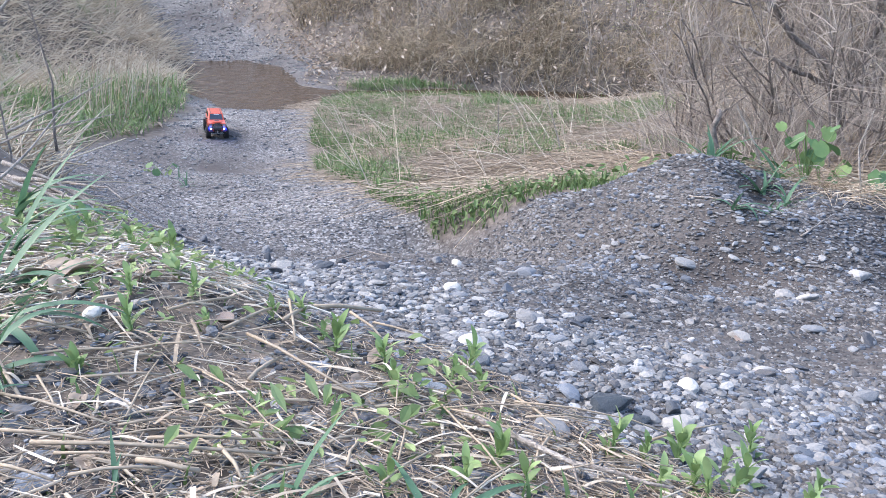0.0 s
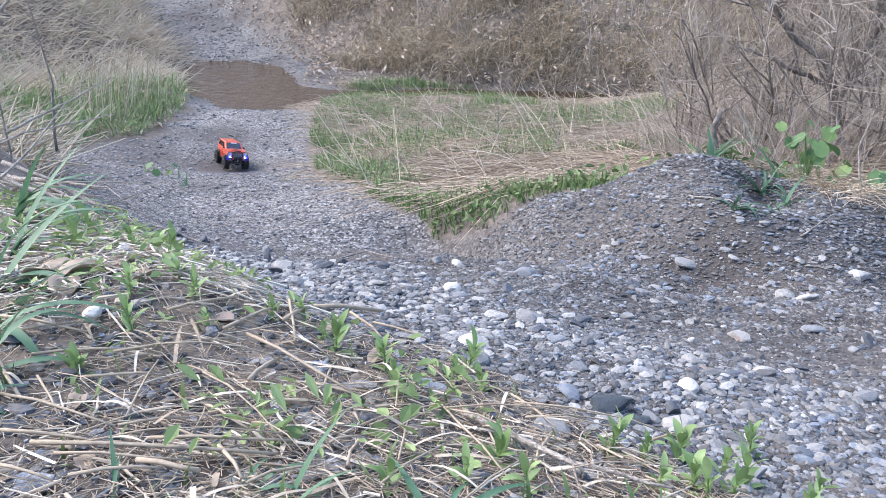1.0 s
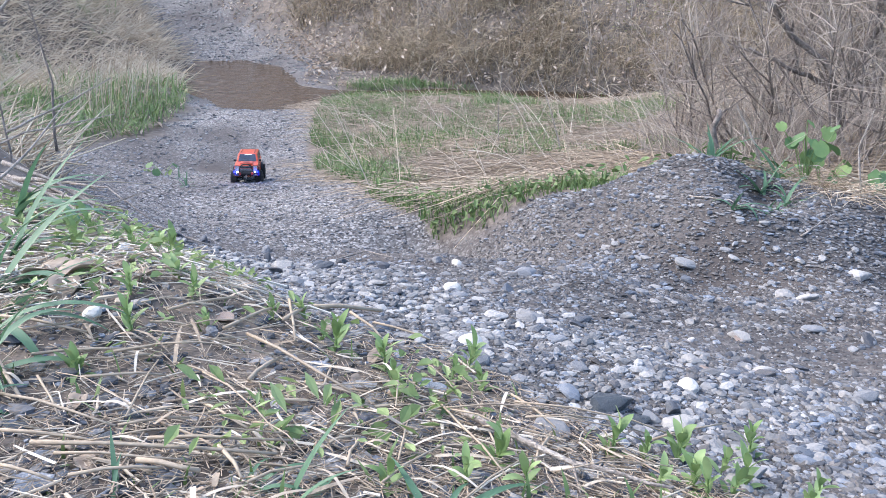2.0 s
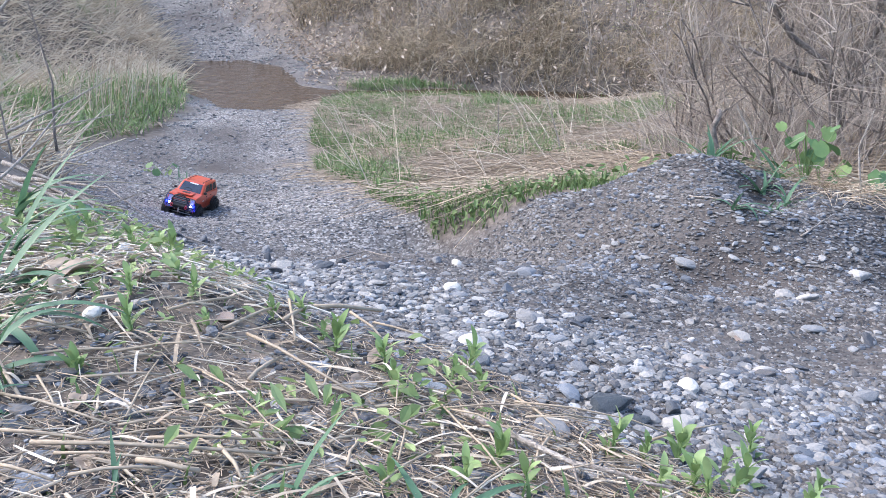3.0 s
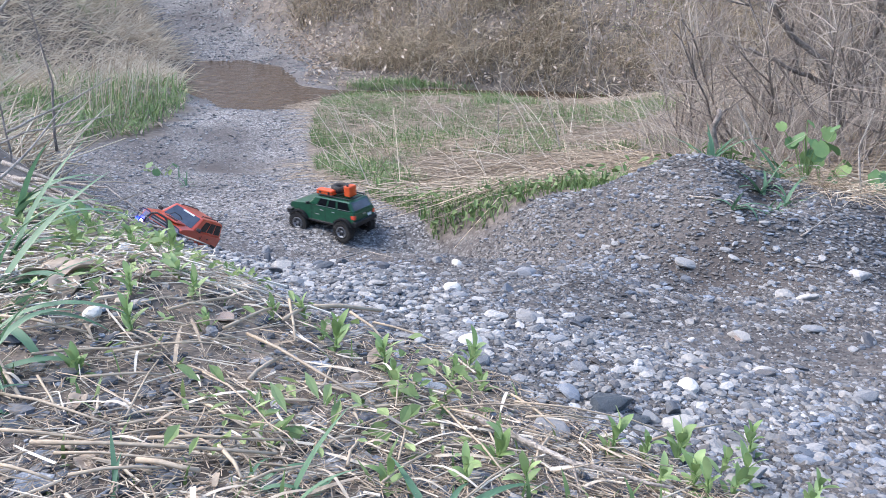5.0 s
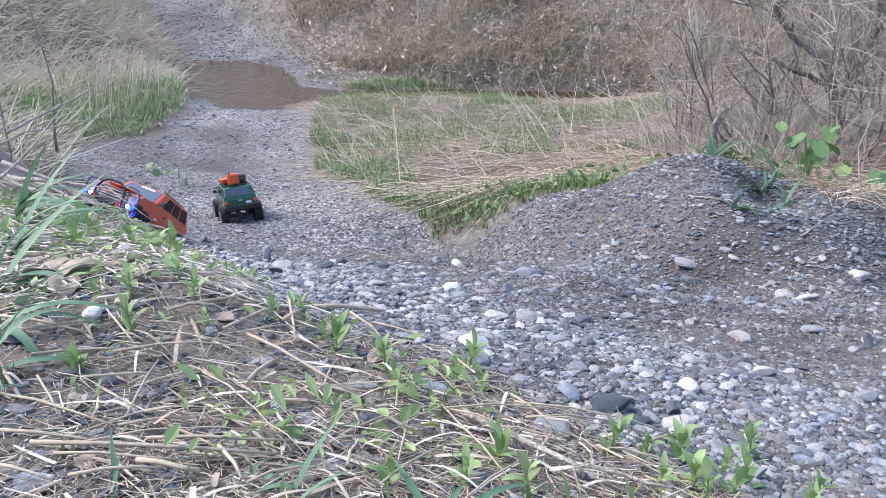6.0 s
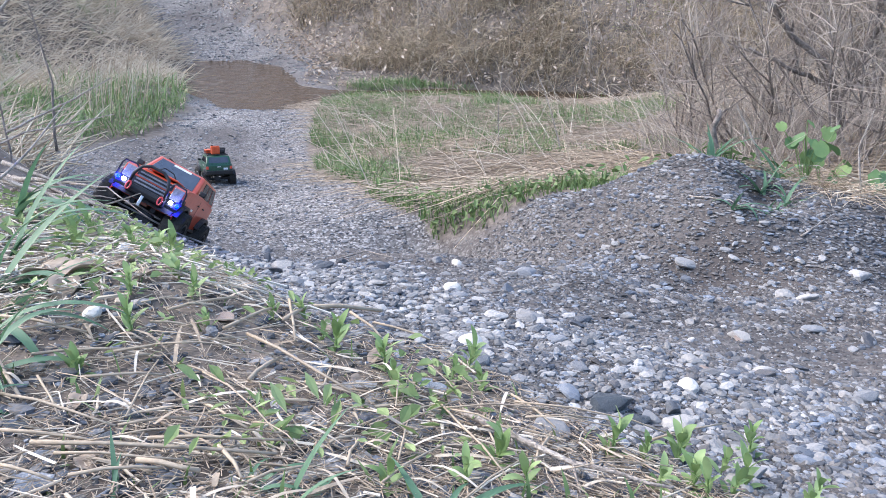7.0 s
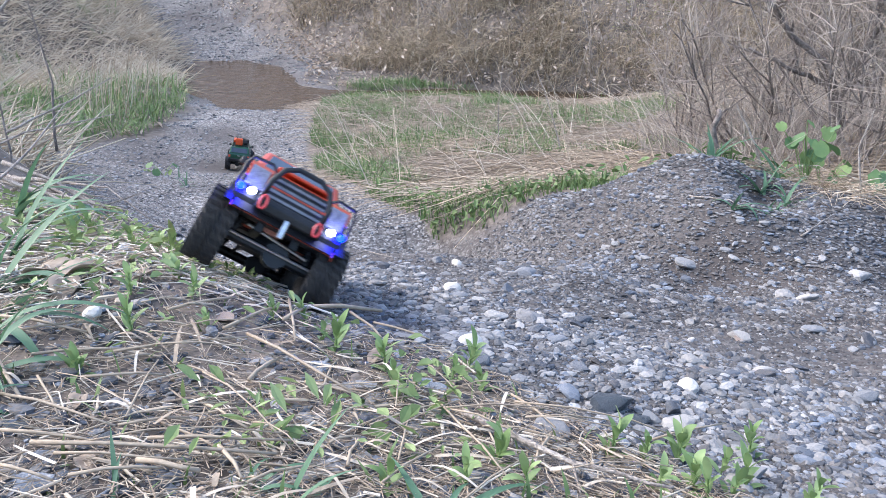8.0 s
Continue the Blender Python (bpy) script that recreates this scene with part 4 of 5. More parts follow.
    for a, b, s in ((-1.12, 3.95, 0.03), (-0.92, 3.72, 0.03), (-1.3, 4.55, 0.03)):
        lay_stone(random.choice(ANGULAR), a, b, s, "low grey rock bedded in the track", sink=0.46)


build_stones()


# ---- litter and growth ----
def rooted(x, y, sink=0.01):
    return np.stack([x, y, ground(x, y) - sink], 1)


def leaf_litter(name, x, y, size, label, material=None, lift=0.01):
    """Fallen leaves in one mesh: bent rhombs at all angles."""
    n = len(x)
    a, tip, bend = RNG.uniform(0, 6.28, n), RNG.normal(0, 0.5, n), RNG.uniform(0.1, 0.5, n)
    u = np.stack([np.cos(a), np.sin(a), np.sin(tip)], 1) * size[:, None]
    w = np.stack([-np.sin(a), np.cos(a), RNG.normal(0, 0.5, n)], 1) * size[:, None] * 0.55
    c = np.stack([x, y, ground(x, y) + lift + size * 0.3], 1)
    up = np.zeros((n, 3))
    up[:, 2] = size * bend
    v = np.stack([c - u + up * 0.5, c - w * 0.8 - u * 0.2 + up, c - u * 0.1, c + w * 0.8 - u * 0.2 + up, c + w * 0.6 + u * 0.4 + up, c + u, c - w * 0.6 + u * 0.4 + up], 1)
    f = np.array([[0, 1, 2], [0, 2, 3], [3, 2, 4], [4, 2, 5], [5, 2, 6], [6, 2, 1]])
    f = (f[None] + (np.arange(n) * 7)[:, None, None]).reshape(-1, 3)
    return tagged(new(name, mesh_of(name, v.reshape(-1, 3), f, material or M_DEAD)), label, "dead leaves", kind="stuff")


def bank_foot(s):
    return np.interp(s, [-4, -1.6, 2, 3, 8, 14], [9.8, 12.4, 12.6, 11.75, 9.9, 8.9])


def build_brush():
    """Dry thicket on the far bank: arching stems over fallen leaves."""
    x, y = field(80000, -3, 10, 9.0, 20)
    s = road_side(x, y)
    keep = (y > bank_foot(s)) & (s > 1.45) & (RNG.uniform(0, 1, len(x)) < np.clip(1.25 - (y - bank_foot(s)) / 7, 0.15, 1))
    keep &= rough_noise(x, y, 0.8, 41) + 0.5 * rough_noise(x, y, 0.3, 42) > RNG.uniform(-0.7, 0.5, len(x))
    x, y = x[keep], y[keep]
    n = len(x)
    strands("brush_thicket", rooted(x, y), RNG.normal(-1.6, 1.2, n), RNG.uniform(0.0, 0.9, n), RNG.uniform(0.7, 3.0, n), RNG.uniform(0.25, 0.95, n),
            RNG.uniform(0.002, 0.008, n), M_BRUSH, 4, 3, 0.35, label="dense dry brown brush arching over the far bank", category="brush")
    x, y = field(1700, -3, 10, 9.0, 20)
    s = road_side(x, y)
    keep = (y > bank_foot(s) + 0.2) & (s > 2.2) & (rough_noise(x, y, 1.1, 43) > -0.2)
    x, y = x[keep], y[keep]
    n = len(x)
    strands("tall_twigs", rooted(x, y), RNG.uniform(0, 6.28, n), RNG.uniform(0.0, 0.35, n), RNG.uniform(0.0, 0.9, n), RNG.uniform(0.7, 1.9, n),
            RNG.uniform(0.003, 0.009, n), M_TWIG, 5, 3, 0.25, label="grey bare upright twigs on the far bank", category="twigs")
    x, y = field(16000, -3, 10, 9.0, 19)
    s = road_side(x, y)
    keep = (y > bank_foot(s) - 0.3) & (s > 0.95)
    x, y = x[keep], y[keep]
    leaf_litter("bank_leaves", x, y, RNG.uniform(0.018, 0.05, len(x)), "fallen tan leaves caught in the brush", lift=RNG.uniform(0, 0.5, len(x)) ** 1.3)
    x, y = field(15000, -12, 0, 11, 20)
    s = road_side(x, y)
    keep = (s > 0.9) & (s < 3.0) & (ground(x, y) > 0.58)
    x, y = x[keep], y[keep]
    leaf_litter("verge_leaves", x, y, RNG.uniform(0.018, 0.045, len(x)), "fallen tan leaves on the verge of the road")
    x, y = field(22000, -3, 10, 10.5, 19)
    keep = (y > bank_foot(road_side(x, y)) + 0.6) & (rough_noise(x, y, 1.4, 44) > 0.05) & (road_side(x, y) > 2.5)
    x, y = x[keep], y[keep]
    leaf_litter("budding_leaves", x, y, RNG.uniform(0.012, 0.03, len(x)), "sprouting olive-green leaves among the brush", M_OLIVE, RNG.uniform(0.1, 0.9, len(x)))


def build_left_slope():
    """Tan dry grass, leaves and thin stems on the left of the road and behind the ford."""
    x, y = field(95000, -14, -2, 3.5, 21)
    keep = (gravelly(x, y) < 0.4) & (ground(x, y) > 0.575) & ((x < left_edge(y)) | (y > 13)) & (road_side(x, y) < np.where(y > 13, -1.2, 9)) & (np.hypot(x + 2, y - 8) < 14)
    x, y = x[keep], y[keep]
    edge = np.exp(-((x - left_edge(y)) / 1.3) ** 2) * (y < 10.5) * (y > 6.4)
    green = 0.55 * rough_noise(x, y, 0.7, 31) + 0.3 * rough_noise(x, y, 0.25, 32) + 1.35 * edge - 0.15 * (y > 10) + RNG.normal(0, 0.12, len(x)) > 0.40
    a, b = x[green], y[green]
    n = len(a)
    strands("bank_grass", rooted(a, b), RNG.uniform(0, 6.28, n), RNG.uniform(0, 0.9, n), RNG.uniform(0.4, 2.2, n), RNG.uniform(0.14, 0.40, n), RNG.uniform(0.003, 0.0065, n),
            M_GRASS, 5, 2, label="lush green grass along the bank", category="grass")
    dry = ~green & (RNG.uniform(0, 1, len(x)) < 0.9)
    a, b = x[dry], y[dry]
    n = len(a)
    strands("bank_straw", rooted(a, b), RNG.uniform(0, 6.28, n), RNG.uniform(0.8, 1.6, n), RNG.uniform(-0.1, 0.5, n), RNG.uniform(0.15, 0.6, n), RNG.uniform(0.003, 0.008, n),
            M_DRY_GRASS, 3, 3, 0.5, label="pale dry grass fallen on the bank", category="dry grass")
    x, y = field(9000, -12, -2, 4, 20)
    keep = (gravelly(x, y) < 0.4) & (ground(x, y) > 0.58) & ((x < left_edge(y)) | (y > 13)) & (road_side(x, y) < np.where(y > 13, -1, 9))
    leaf_litter("slope_leaves", x[keep], y[keep], RNG.uniform(0.02, 0.05, keep.sum()), "fallen tan leaves on the slope")
    x, y = field(70, -3.9, -3.3, 7.8, 9.3)
    strands("tall_dry_grass", rooted(x, y), RNG.normal(0.3, 0.5, 70), RNG.uniform(0, 0.3, 70), RNG.uniform(0.0, 0.5, 70), RNG.uniform(0.4, 0.75, 70), RNG.uniform(0.003, 0.006, 70),
            M_STRAW, 4, 3, 0.5, label="tall pale dry grass stems by the ford", category="dry grass")


def build_meadow():
    x, y = field(34000, -1.75, 5.5, 3.0, 11.6)
    keep = (gravelly(x, y) < 0.4) & (y < 11.6 - 0.27 * x) & (ground(x, y) > 0.575) & (y > meadow_edge(x) + np.where(x < 1.3, 0.3, 0))
    x, y = x[keep], y[keep]
    n = len(x)
    side = rough_noise(x, y, 1.2, 50) * 0.7
    strands("flattened_hay", rooted(x, y, 0), RNG.normal(0.0, 0.45, n) - 0.25 + side + np.pi * RNG.integers(0, 2, n), np.full(n, 1.5), np.zeros(n), RNG.uniform(0.15, 0.7, n), RNG.uniform(0.0014, 0.0042, n),
            M_HAY, 2, 3, 0.4, True, RNG.uniform(0.0, 0.06, n), RNG.uniform(-0.02, 0.05, n), label="flattened dry grass lying across the meadow", category="dry grass")
    x, y = field(700, -1.2, 4.5, 4.4, 10)
    keep = gravelly(x, y) < 0.2
    x, y = x[keep], y[keep]
    n = len(x)
    strands("loose_stalks", rooted(x, y), RNG.normal(2.3, 0.9, n), RNG.uniform(0.5, 1.4, n), RNG.uniform(-0.2, 0.6, n), RNG.uniform(0.2, 0.7, n), RNG.uniform(0.002, 0.0045, n),
            M_STRAW, 4, 3, 0.5, label="pale stalks leaning out of the meadow", category="dry grass")


def build_green():
    x, y = field(190000, -1.75, 5.5, 2.9, 12.4)
    patchy = rough_noise(x, y, 0.9, 21) + 0.5 * rough_noise(x, y, 0.3, 22)
    edge = np.exp(-((y - meadow_edge(x) - 0.15) / 0.40) ** 2) * (0.7 + 0.7 * rough_noise(x, y, 0.35, 23)) * (x < 1.3) + lin(x, y, -0.8, 5.6, -0.2, 4.5, 0.30, 1.7)
    back = 1.25 * np.clip((y - 6.9) / 1.5, 0, 1) * (x < 3) * (y < 10.9 - 0.25 * x) + lin(x, y, -1.9, 11.7, 4.5, 10.6, 0.5, 1.1) - lin(x, y, 1.5, 10, 3.5, 9, 0.6, 1.2)
    keep = (gravelly(x, y) < 0.5) & (patchy + edge + back > RNG.uniform(0.45, 1.1, len(x))) & (y < 12.3 - 0.25 * x) & (ground(x, y) > 0.545) & ((x < -0.6) | (y < bank_foot(road_side(x, y)) - 0.15))
    x, y = x[keep], y[keep]
    n = len(x)
    tall = 1 - 0.3 * (y < 5)
    strands("meadow_grass", rooted(x, y), RNG.uniform(0, 6.28, n), RNG.uniform(0, 0.6, n), RNG.uniform(0.2, 1.5, n), RNG.uniform(0.07, 0.16, n) * tall,
            RNG.uniform(0.0025, 0.005, n), M_GRASS, 3, 2, label="fresh green grass of the meadow", category="grass")
    x, y = field(4000, -0.9, 1.6, 3.2, 5.8)
    keep = (np.abs(y - meadow_edge(x) - 0.1) < RNG.uniform(0.02, 0.3, 4000)) & (gravelly(x, y) < 0.6)
    x, y = x[keep], y[keep]
    leaf_litter("edge_weeds", x, y, RNG.uniform(0.012, 0.03, len(x)), "low broad-leaved green weeds along the gravel's edge", M_GRASS, RNG.uniform(0.0, 0.10, len(x)))


def straws(name, x, y, turn, length, radius, material, label, category):
    """Stiff stalks in one mesh, each straight or once broken, lying with both ends on the ground or on its neighbours."""
    n = len(x)
    c, d = np.cos(turn), np.sin(turn)
    kink = np.where(RNG.uniform(0, 1, n) < 0.25, RNG.normal(0, 0.22, n), RNG.normal(0, 0.03, n)) * length
    x2, y2 = x + c * length, y + d * length
    z1, z2 = smooth(x, y) + 0.005 + np.abs(RNG.normal(0, 0.006, n)), smooth(x2, y2) + 0.005 + np.abs(RNG.normal(0, 0.006, n))
    at = RNG.uniform(0.3, 0.7, n)
    xm, ym = x + (x2 - x) * at - d * kink, y + (y2 - y) * at + c * kink
    zm = np.maximum(z1 + (z2 - z1) * at + np.abs(kink) * 0.3, smooth(xm, ym) + 0.004)
    rows = []
    flat = RNG.uniform(0.5, 1.0, n)
    for px, py, pz, r in ((x, y, z1, radius), (xm, ym, zm, radius * 0.95), (x2, y2, z2, radius * RNG.uniform(0.5, 1, n))):
        for k in range(5):
            a = 2 * math.pi * k / 5
            rows.append(np.stack([px - d * r * math.cos(a), py + c * r * math.cos(a), pz + r * flat * math.sin(a)], 1))
    f = [[i * 5 + k, i * 5 + (k + 1) % 5, i * 5 + 5 + (k + 1) % 5, i * 5 + 5 + k] for i in (0, 1) for k in range(5)]
    f += [[0, 1, 2, 3], [13, 12, 11, 10]]
    f = (np.array(f)[None] + (np.arange(n) * 15)[:, None, None]).reshape(-1, 4)
    tagged(new(name, mesh_of(name, np.stack(rows, 1).reshape(-1, 3), f, material)), label, category, kind="stuff")


def build_straw():
    x, y = plan_scatter(4600, 0.38, 4.0)
    keep = (gravelly(x, y) < 0.6) & (x < left_edge(y) + 0.06) & (y < 3.4)
    keep &= RNG.uniform(0, 1, len(x)) < np.interp(y, [0.5, 0.75], [0.5, 1])
    keep &= rough_noise(x, y, 0.22, 61) + 0.5 * rough_noise(x, y, 0.08, 62) > RNG.uniform(-1.2, 0.6, len(x))
    x, y = x[keep], y[keep]
    n = len(x)
    turn = np.where(RNG.uniform(0, 1, n) < 0.45, RNG.normal(-0.15, 0.5, n), RNG.uniform(0, 6.28, n)) + np.pi * RNG.integers(0, 2, n)
    straws("straw_litter", x, y, turn, np.clip(np.exp(RNG.normal(-3.35, 0.6, n)), 0.01, 0.13), np.exp(RNG.normal(-7.1, 0.5, n)), M_STRAW,
           "broken pieces of pale dry straw littering the bank", "straw")
    x, y = plan_scatter(24000, 0.4, 2.2)
    keep = (gravelly(x, y) < 0.7) & (x < left_edge(y) + 0.1)
    x, y = x[keep], y[keep]
    n = len(x)
    strands("fine_litter", rooted(x, y, 0), RNG.uniform(0, 6.28, n), np.full(n, 1.5), np.zeros(n), RNG.uniform(0.006, 0.026, n), RNG.uniform(0.0003, 0.0008, n), M_HAY, 2, 3, 0.7, True,
            RNG.uniform(-0.003, 0.005, n), 0.0, label="fine crumbs of dry stalks on the bank's soil", category="litter")
    x, y = plan_scatter(130, 0.4, 1.8)
    keep = (gravelly(x, y) < 0.6) & (x < left_edge(y) + 0.1)
    x, y = x[keep], y[keep]
    n = len(x)
    strands("dead_blades", rooted(x, y, 0), RNG.uniform(0, 6.28, n), np.full(n, 1.5), np.zeros(n), RNG.uniform(0.03, 0.09, n), RNG.uniform(0.0012, 0.0028, n),
            M_STRAW, 5, 2, 0.5, True, RNG.uniform(0.002, 0.012, n), RNG.uniform(0.0, 0.012, n), label="curled dead grass blades on the bank", category="straw")
    x, y = plan_scatter(2600, 1.0, 2.6, 36)
    keep = (gravelly(x, y) < 0.5) & (x < left_edge(y))
    x, y = x[keep], y[keep]
    n = len(x)
    straws("upper_bank_straw", x, y, RNG.uniform(0, 6.28, n), RNG.uniform(0.02, 0.14, n), RNG.uniform(0.0008, 0.0022, n), M_REED_LITTER, "bleached dry stalks among the weeds of the bank", "straw")
    x, y = plan_scatter(90, 0.4, 2.4)
    keep = (gravelly(x, y) < 0.5) & (x < left_edge(y) + 0.03)
    x, y = x[keep], y[keep]
    n = len(x)
    strands("reed_leaf_litter", rooted(x, y, 0), RNG.normal(0, 0.9, n), np.full(n, 1.5), np.zeros(n), RNG.uniform(0.02, 0.085, n), RNG.uniform(0.001, 0.0034, n),
            M_STRAW, 6, 2, 0.5, True, RNG.uniform(0.002, 0.011, n), RNG.uniform(-0.002, 0.008, n), label="flat bleached reed leaves lying over the straw", category="straw")
    x, y = plan_scatter(700, 0.4, 3)
    keep = (gravelly(x, y) < 0.5) & (x < left_edge(y))
    x, y = x[keep], y[keep]
    n = len(x)
    strands("bank_sprouts", rooted(x, y), RNG.uniform(0, 6.28, n), RNG.uniform(0, 0.7, n), RNG.uniform(0.2, 1.2, n), RNG.uniform(0.015, 0.05, n), RNG.uniform(0.001, 0.0028, n), M_GRASS, 3, 2,
            label="short green sprouts in the litter", category="grass")


def build_low_weeds():
    x, y = field(4200, -1.0, 0.05, 0.55, 1.75)
    keep = (x < left_edge(y) + 0.03) & (rough_noise(x, y, 0.16, 71) - 0.3 + 0.6 * (y > 1.05) > RNG.uniform(-0.4, 0.8, 4200))
    x, y = x[keep], y[keep]
    leaf_litter("low_weeds", x, y, RNG.uniform(0.004, 0.013, len(x)), "tiny light green weed leaves in the litter", M_SPROUT, RNG.uniform(0.003, 0.03, len(x)))


build_low_weeds()
build_brush()
build_left_slope()
build_meadow()
build_green()
build_straw()


# ---- single plants, sticks and shrubs ----
def blade_mesh(name, length, width, bend, material, segs=7, fold=0.25, taper="lance"):
    """A leaf along +x from its foot, folded along the midrib, drooping by bend."""
    bm = bmesh.new()
    x, z, th = 0.0, 0.0, radians(62)
    rows = []
    for i in range(segs + 1):
        s = i / segs
        if taper == "lance":
            w = width * (math.sin(math.pi * min(1, 0.08 + s * 0.92)) ** 0.75 + 0.02)
        else:
            w = width * (1 - s ** 2.2) * (0.75 + 0.25 * min(1, s * 4)) + width * 0.01
        rows.append([bm.verts.new((x, -w, z + fold * w)), bm.verts.new((x, 0, z)), bm.verts.new((x, w, z + fold * w))])
        x += length / segs * math.cos(th)
        z += length / segs * math.sin(th)
        th -= bend / segs
    for a, b in zip(rows, rows[1:]):
        for k in (0, 1):
            f = bm.faces.new((a[k], b[k], b[k + 1], a[k + 1]))
            f.smooth = True
    me = bpy.data.meshes.new(name)
    bm.to_mesh(me)
    bm.free()
    me.materials.append(material)
    return me


WEED_LEAVES = [blade_mesh("leaf", 0.028, 0.0042, b, M_LEAF) for b in (0.3, 0.8, 1.3)] + [blade_mesh("leaf", 0.020, 0.0044, b, M_LEAF) for b in (0.5, 1.1)]
REED_LEAVES = [blade_mesh("blade", 0.19, 0.008, b, M_BLADE, 9, 0.3, "grass") for b in (0.5, 1.1, 1.6, 2.2)]


def make_weed(x, y, size, leaves, stem=0.02):
    z = float(ground(x, y))
    plant = tagged(empty("weed", pose(x, y, z - 0.003, random.gauss(0, 8), random.gauss(0, 8), 0)), "young light-green weed with lance-shaped leaves in the litter", "weed", "young weeds")
    part("stem", tube(bmesh.new(), [(0, 0, 0), (0.001, 0, stem * size * 0.5), (0, 0.001, stem * size)], 0.0012 * size, 5, 0.0008 * size), M_LEAF, plant)
    for k in range(leaves):
        leaf = new("leaf", random.choice(WEED_LEAVES))
        leaf.parent = plant
        up = k / leaves
        m = pose(0, 0, stem * size * up, 0, random.uniform(-30, 25) * (1 - up) + 25 * (1 - 2 * up), k * 137.5 + random.uniform(-20, 20))
        leaf.matrix_basis = m @ Matrix.Scale(size * random.uniform(0.75, 1.1), 4)
    return plant


WEEDS = [(-0.37, 0.82, 1.1), (-0.14, 0.88, 1.3), (-0.07, 0.83, 1.2), (-0.05, 0.75, 1.0), (0.03, 0.89, 1.2), (-0.39, 0.72, 1.0), (0.05, 0.62, 1.1), (0.02, 0.56, 1.0),
         (0.25, 0.69, 1.2), (0.24, 0.61, 1.1), (0.34, 0.72, 1.1), (0.27, 0.60, 1.0), (-0.19, 0.97, 1.1), (-0.40, 0.90, 1.1), (-0.50, 1.31, 1.4),
         (0.36, 0.61, 0.9), (-0.05, 0.54, 0.9), (-0.23, 0.94, 0.9), (-0.65, 1.26, 1.5), (-0.65, 1.35, 1.5), (-0.29, 0.86, 0.8), (0.05, 0.83, 0.9),
         (0.21, 0.68, 1.0), (0.30, 0.63, 1.0), (-0.60, 1.18, 1.3), (-0.48, 1.2, 1.2), (-0.56, 1.30, 1.3)]
WEEDS += [(0.075, 0.565, 1.0), (0.17, 0.675, 1.1), (0.245, 0.585, 1.0), (0.285, 0.66, 0.9), (0.33, 0.575, 0.9), (0.20, 0.60, 1.0), (-0.06, 0.80, 0.9), (0.01, 0.84, 0.9), (-0.33, 0.92, 1.0), (-0.16, 0.90, 0.8)]
for wx, wy, ws in WEEDS:
    make_weed(wx, wy, ws, 10 if ws > 1 else 8, 0.032)
for k in range(26):
    wx, wy = RNG.uniform(-0.85, -0.3), RNG.uniform(0.7, 1.6)
    if wx < float(left_edge(wy)) - 0.02 and math.hypot(wx + 0.47, wy - 1.05) > 0.12:
        make_weed(wx, wy, RNG.uniform(0.6, 1.2), 7, 0.018)


def make_tuft(x, y, blades, size, spread, label, aim=None):
    """Broad grass blades out of one root."""
    z = float(ground(x, y))
    tuft = tagged(empty("grass_tuft", pose(x, y, z - 0.005)), label, "grass")
    for k in range(blades):
        b = new("blade", random.choice(REED_LEAVES))
        b.parent = tuft
        turn = random.uniform(0, 360) if aim is None else random.gauss(aim, spread)
        b.matrix_basis = pose(random.gauss(0, 0.006), random.gauss(0, 0.006), 0, 0, random.uniform(-15, 40), turn) @ Matrix.Scale(size * random.uniform(0.7, 1.15), 4)
    return tuft


REED = "broad blue-green grass blades growing from the bank"
for tx, ty, n, size, aim in ((-0.48, 0.70, 4, 0.8, 5), (-0.53, 0.80, 4, 0.9, 0), (-0.62, 0.98, 4, 1.1, 0), (-0.45, 0.60, 3, 0.6, 20), (-0.70, 1.15, 4, 1.1, 0), (-0.56, 0.90, 4, 1.0, -20),
                             (-0.16, 0.52, 3, 0.42, 60), (-0.12, 0.49, 3, 0.5, 45), (-0.01, 0.49, 3, 0.5, 50), (-0.26, 0.49, 2, 0.3, 80), (-0.85, 1.45, 7, 1.4, 0)):
    make_tuft(tx, ty, n, size, 35, REED, aim)
for tx, ty, n, size in ((1.18, 2.60, 7, 0.6), (1.02, 2.58, 8, 0.7), (1.32, 3.05, 9, 1.1), (1.20, 3.35, 8, 1.2), (1.45, 3.2, 8, 1.1), (1.24, 2.78, 7, 0.7), (1.72, 2.95, 7, 0.7), (-1.8, 5.2, 7, 0.7), (-1.95, 5.5, 6, 0.6), (1.36, 2.9, 7, 0.9)):
    make_tuft(tx, ty, n, size, 90, "green grass tuft growing out of the gravel heap")


def make_stalk(a, b, r, lift_a=0.006, lift_b=0.006, kink=0.01):
    """A single dry stalk lying from a to b in plan."""
    za, zb = float(smooth(*a)) + 0.008 + lift_a, float(smooth(*b)) + 0.008 + lift_b
    pts = []
    for i in range(4):
        s = i / 3
        x, y = a[0] + (b[0] - a[0]) * s, a[1] + (b[1] - a[1]) * s
        z = max(za + (zb - za) * s + kink * math.sin(math.pi * s), float(smooth(x, y)) + 0.005)
        pts.append((x + random.gauss(0, r * 0.35), y + random.gauss(0, r * 0.35), z))
    bm = tube(bmesh.new(), pts, r * 0.5, 6, r * 0.36)
    return tagged(part("dry_stalk", bm, M_STRAW, shade=True), "thick pale dry stalk lying on the bank's litter", "stalk", "loose dry stalks")


